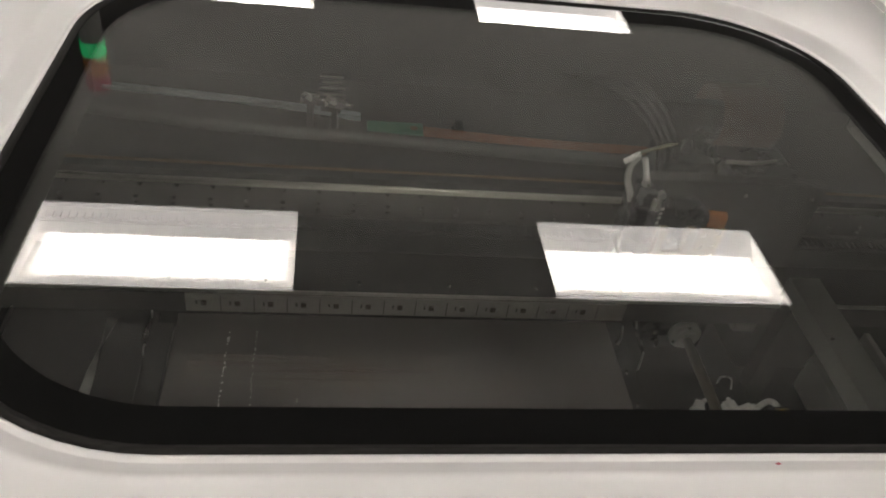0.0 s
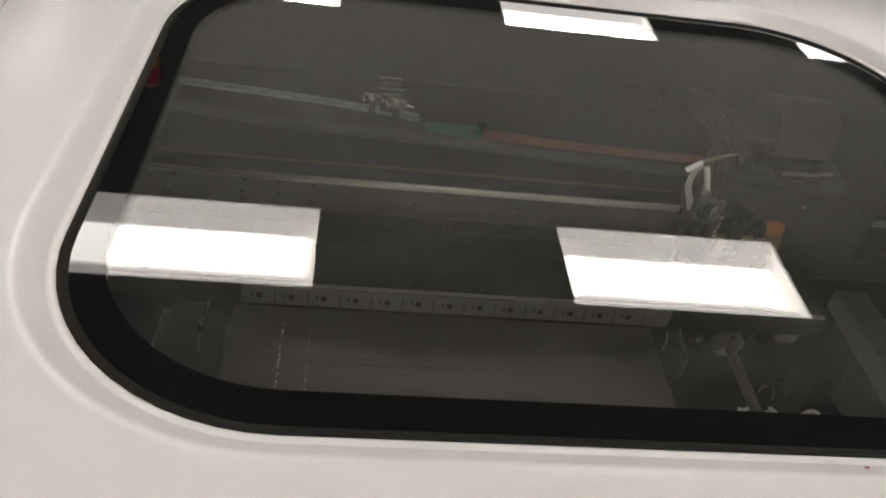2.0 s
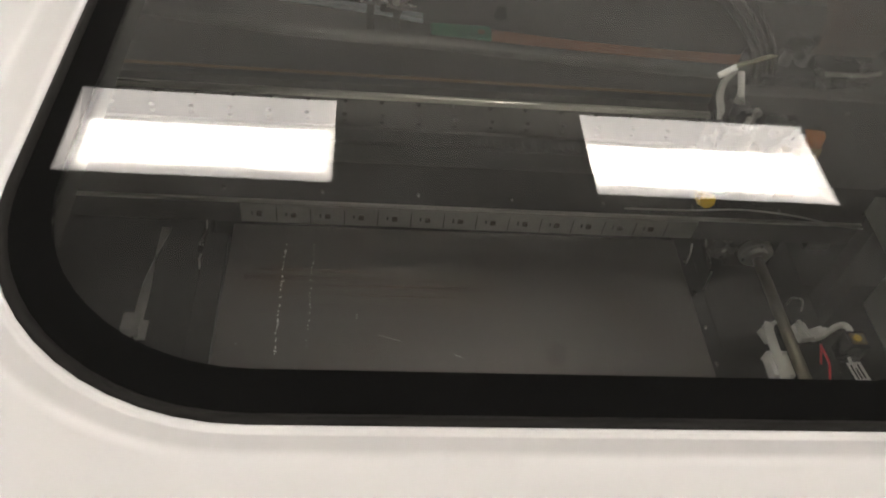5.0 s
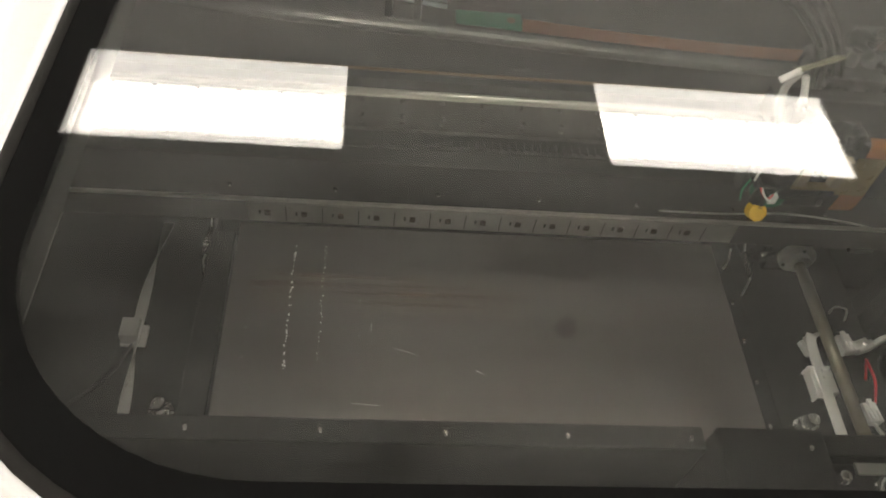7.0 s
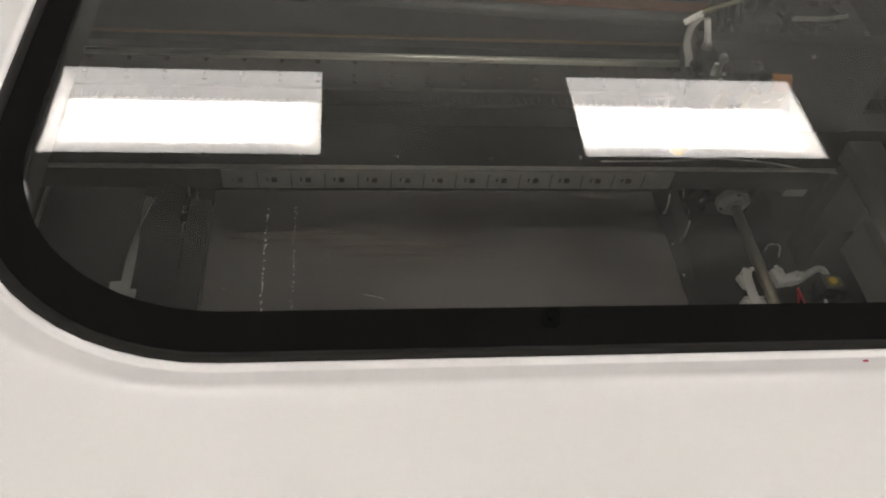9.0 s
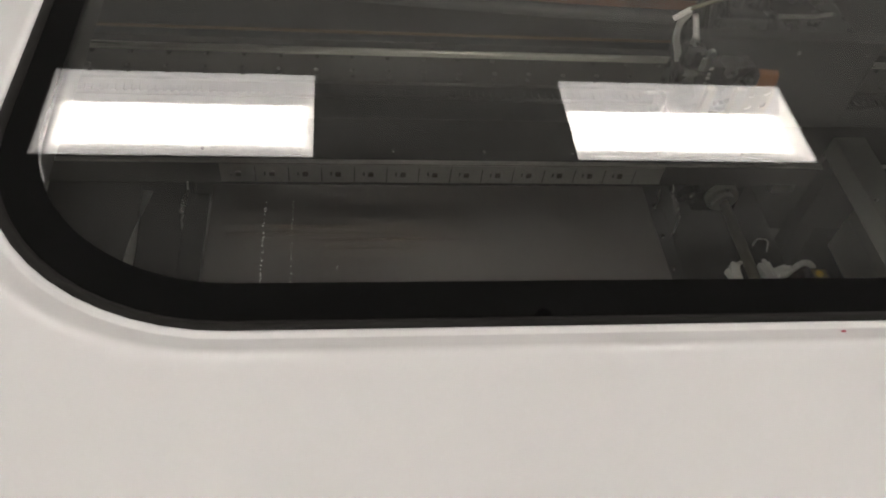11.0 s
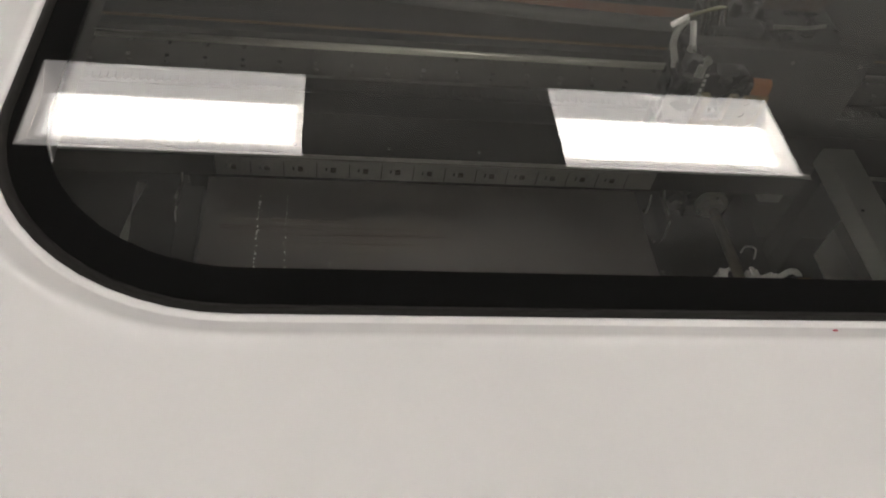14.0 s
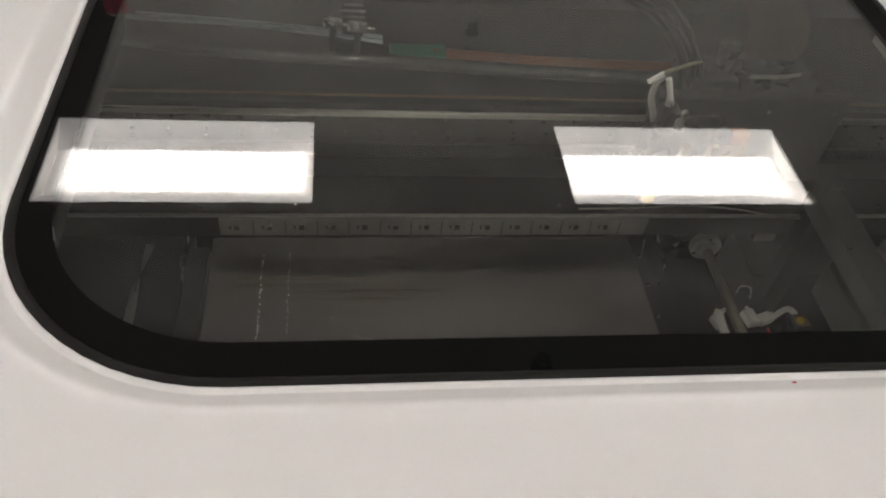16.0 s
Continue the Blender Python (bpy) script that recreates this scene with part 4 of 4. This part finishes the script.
cp("feed_strap", ribbon(bmesh.new(), [(0.1826, -0.0392, 0.1310), (0.1796, -0.0402, 0.1268), (0.1797, -0.0410, 0.1205), (0.1822, -0.0415, 0.1150), (0.1838, -0.0415, 0.1100)], 0.0026, 0.0010, 10, (1, 0.3, 0)), M_GREY, "pale grey feed strap")
cp("tape_loop", ribbon(bmesh.new(), [(0.1815, -0.0385, 0.1316), (0.1865, -0.0370, 0.1325), (0.1920, -0.035, 0.1330), (0.2000, -0.029, 0.1310)], 0.0034, 0.0005, 10, (0.2, -1, 0.5)), M_KAPTON, "olive tape")
cp("lever", newbox(0.1922, 0.1940, -0.0480, -0.0462, 0.1075, 0.1190, bevel=0.0006), M_STEEL, "bright steel lever")
cp("lever_head", cyl(bmesh.new(), (0.1931, -0.0462, 0.1185), (0.1931, -0.0484, 0.1185), 0.0015, 14), M_STEEL)
cp("lever_arm", newbox(0.1905, 0.1924, -0.0475, -0.0462, 0.1100, 0.1160, bevel=0.0004), M_ALU)
for k, z in enumerate((0.113, 0.1105, 0.1085, 0.1058, 0.1035)):
    cp("print_mark", newbox(0.2032, 0.2046 - 0.0003 * (k % 2), -0.0503, -0.0500, z, z + 0.0012), M_GREY)
cp("nozzle_tube", tube(bmesh.new(), [(0.1905, -0.0405, 0.0885), (0.1882, -0.0425, 0.0810), (0.1865, -0.0440, 0.0745)], 0.0034, 14), M_BLACKG, "", True)
bm = bmesh.new()
cyl(bm, (0, 0, -0.0040), (0, 0, 0), 0.0034, 28)
for k in range(-2, 3):
    h = math.sqrt(max(0.0, 0.0031 ** 2 - (k * 0.0012) ** 2))
    box(bm, -h, h, k * 0.0012 - 0.00035, k * 0.0012 + 0.00035, -0.0002, 0.0004)
bmesh.ops.transform(bm, matrix=pose(0.1863, -0.0480, 0.0738, 58), verts=bm.verts)
cp("yellow_cap", bm, M_YELLOW, "ribbed yellow cap")
cp("signal_board", cyl(bmesh.new(), (0.1945, -0.0410, 0.0765), (0.1945, -0.0410, 0.0775), 0.0065, 24), M_GREEN, "round green board")
cp("plug", newbox(0.1925, 0.1955, -0.0470, -0.0440, 0.0776, 0.0815, bevel=0.0003), M_WHITEP, "white four-pin plug")
cp("red_wire", tube(bmesh.new(), [(0.1830, -0.0475, 0.0930), (0.1850, -0.0500, 0.0880), (0.1895, -0.0495, 0.0830), (0.1935, -0.0460, 0.0815)], 0.0004, 6), M_RED, "", True)
cp("white_wire", tube(bmesh.new(), [(0.1836, -0.0475, 0.0925), (0.1860, -0.0505, 0.0870), (0.1905, -0.0500, 0.0825), (0.1945, -0.0460, 0.0815)], 0.0004, 6), M_WIREW, "", True)
cp("green_wire", tube(bmesh.new(), [(0.1830, -0.0450, 0.0900), (0.1810, -0.0460, 0.0840), (0.1818, -0.0465, 0.0790), (0.1835, -0.0440, 0.0770)], 0.0003, 6), M_WIREG, "", True)
cp("white_tag", newbox(0.1815, 0.1845, -0.0486, -0.0478, 0.0905, 0.0955, bevel=0.0003), M_WHITEP)
cp("needle", cyl(bmesh.new(), (0.1745, -0.0440, 0.0965), (0.1825, -0.0440, 0.0965), 0.0005, 8), M_STEEL)
cp("valve_block", newbox(0.2075, 0.2262, -0.044, -0.036, 0.074, 0.110, bevel=0.0008), M_BLACKG)
for x in (0.2080, 0.2208):
    cp("valve_pad", newbox(x, x + 0.0040, -0.0475, -0.0440, 0.0880, 0.1010, bevel=0.0005), M_CREAM, "cream plastic valve pad")
cp("valve_bar", newbox(0.2085, 0.2262, -0.0455, -0.0440, 0.0845, 0.0875, bevel=0.0003), M_BRASS)
for x in (0.2150, 0.2178):
    cp("pin", cyl(bmesh.new(), (x, -0.044, 0.0925), (x, -0.0462, 0.0925), 0.0008, 10), M_STEEL)
# gold plated plate with six holes, upright
bm = bmesh.new()
for i in range(2):
    for j in range(3):
        holed_cell(bm, -0.0058 + 0.0058 * i, 0.0058 * i, -0.0093 + 0.0062 * j, -0.0031 + 0.0062 * j,
                   -0.0029 + 0.0058 * i, -0.0062 + 0.0062 * j + (0.0007 if i else -0.0007), 0.0016, -0.0008, 0, 14)
bmesh.ops.transform(bm, matrix=pose(0.2322, -0.0452, 0.0918, 90), verts=bm.verts)
cp("holed_plate", bm, M_BRASS, "gold plated plate with round holes")
cp("plate_backing", newbox(0.2266, 0.2378, -0.0440, -0.0362, 0.0828, 0.1008), M_BLACKG)
cp("ribbon_tail", ribbon(bmesh.new(), [(0.2345, -0.0445, 0.0830), (0.2347, -0.0440, 0.0780), (0.2350, -0.0430, 0.0725)], 0.0088, 0.0004, 6, (1, 0, 0)), M_ORANGE, "orange ribbon tail")
cp("ribbon_head", ribbon(bmesh.new(), [(0.2335, -0.0440, 0.1005), (0.2337, -0.0438, 0.1030), (0.2339, -0.0428, 0.1053), (0.2341, -0.0400, 0.1060)], 0.0078, 0.0004, 6, (1, 0, 0)), M_ORANGE, "orange ribbon")
cp("head_box", newbox(0.2365, 0.2715, -0.0295, 0.024, 0.1005, 0.1085, bevel=0.0008), M_BLACKG, "black ribbon housing")
cp("ribbon_loop", ribbon(bmesh.new(), [(0.2530, 0.008, 0.1085), (0.2530, 0.005, 0.1170), (0.2530, 0.010, 0.1270), (0.2530, 0.022, 0.1310), (0.2530, 0.034, 0.1260), (0.2530, 0.039, 0.1150)], 0.0295, 0.0004, 10, (1, 0, 0)), M_LOOP_SHADED, "broad orange ribbon loop")
for a, b in ((0.2385, 0.2495), (0.2500, 0.2620)):
    cp("cable_tie", ribbon(bmesh.new(), [(a, -0.0085, 0.1102), ((a + b) / 2, -0.0090, 0.1106 if a < 0.245 else 0.1112), (b, -0.0085, 0.1104 if a < 0.245 else 0.1122)], 0.0016, 0.0010, 6, (0, 0, 1)), M_DULL, "pale cable tie end")
for k in range(4):
    cp("cable", tube(bmesh.new(), [(0.206 + 0.003 * k, -0.030, 0.117), (0.204 + 0.003 * k, -0.022, 0.130), (0.190 + 0.0045 * k, 0.000, 0.138 + 0.001 * k), (0.176 + 0.006 * k, 0.030, 0.128)], 0.0008, 8), M_WIREK, "glossy black cable", True)
cp("manifold", newbox(0.208, 0.232, -0.0295, -0.010, 0.1005, 0.122, bevel=0.0015), M_BLACKG)
for x in (0.213, 0.221, 0.228):
    cp("fitting", cyl(bmesh.new(), (x, -0.020, 0.122), (x, -0.020, 0.1275), 0.0025, 14, 0.0018), M_BLACKG)
shared("screw", SCREW_SMALL, pose(0.2355 - OX, -0.0365 - OY, 0.1125 - OZ, 90), car)
shared("screw", SCREW_SMALL, pose(0.2660 - OX, -0.0365 - OY, 0.1120 - OZ, 90), car)
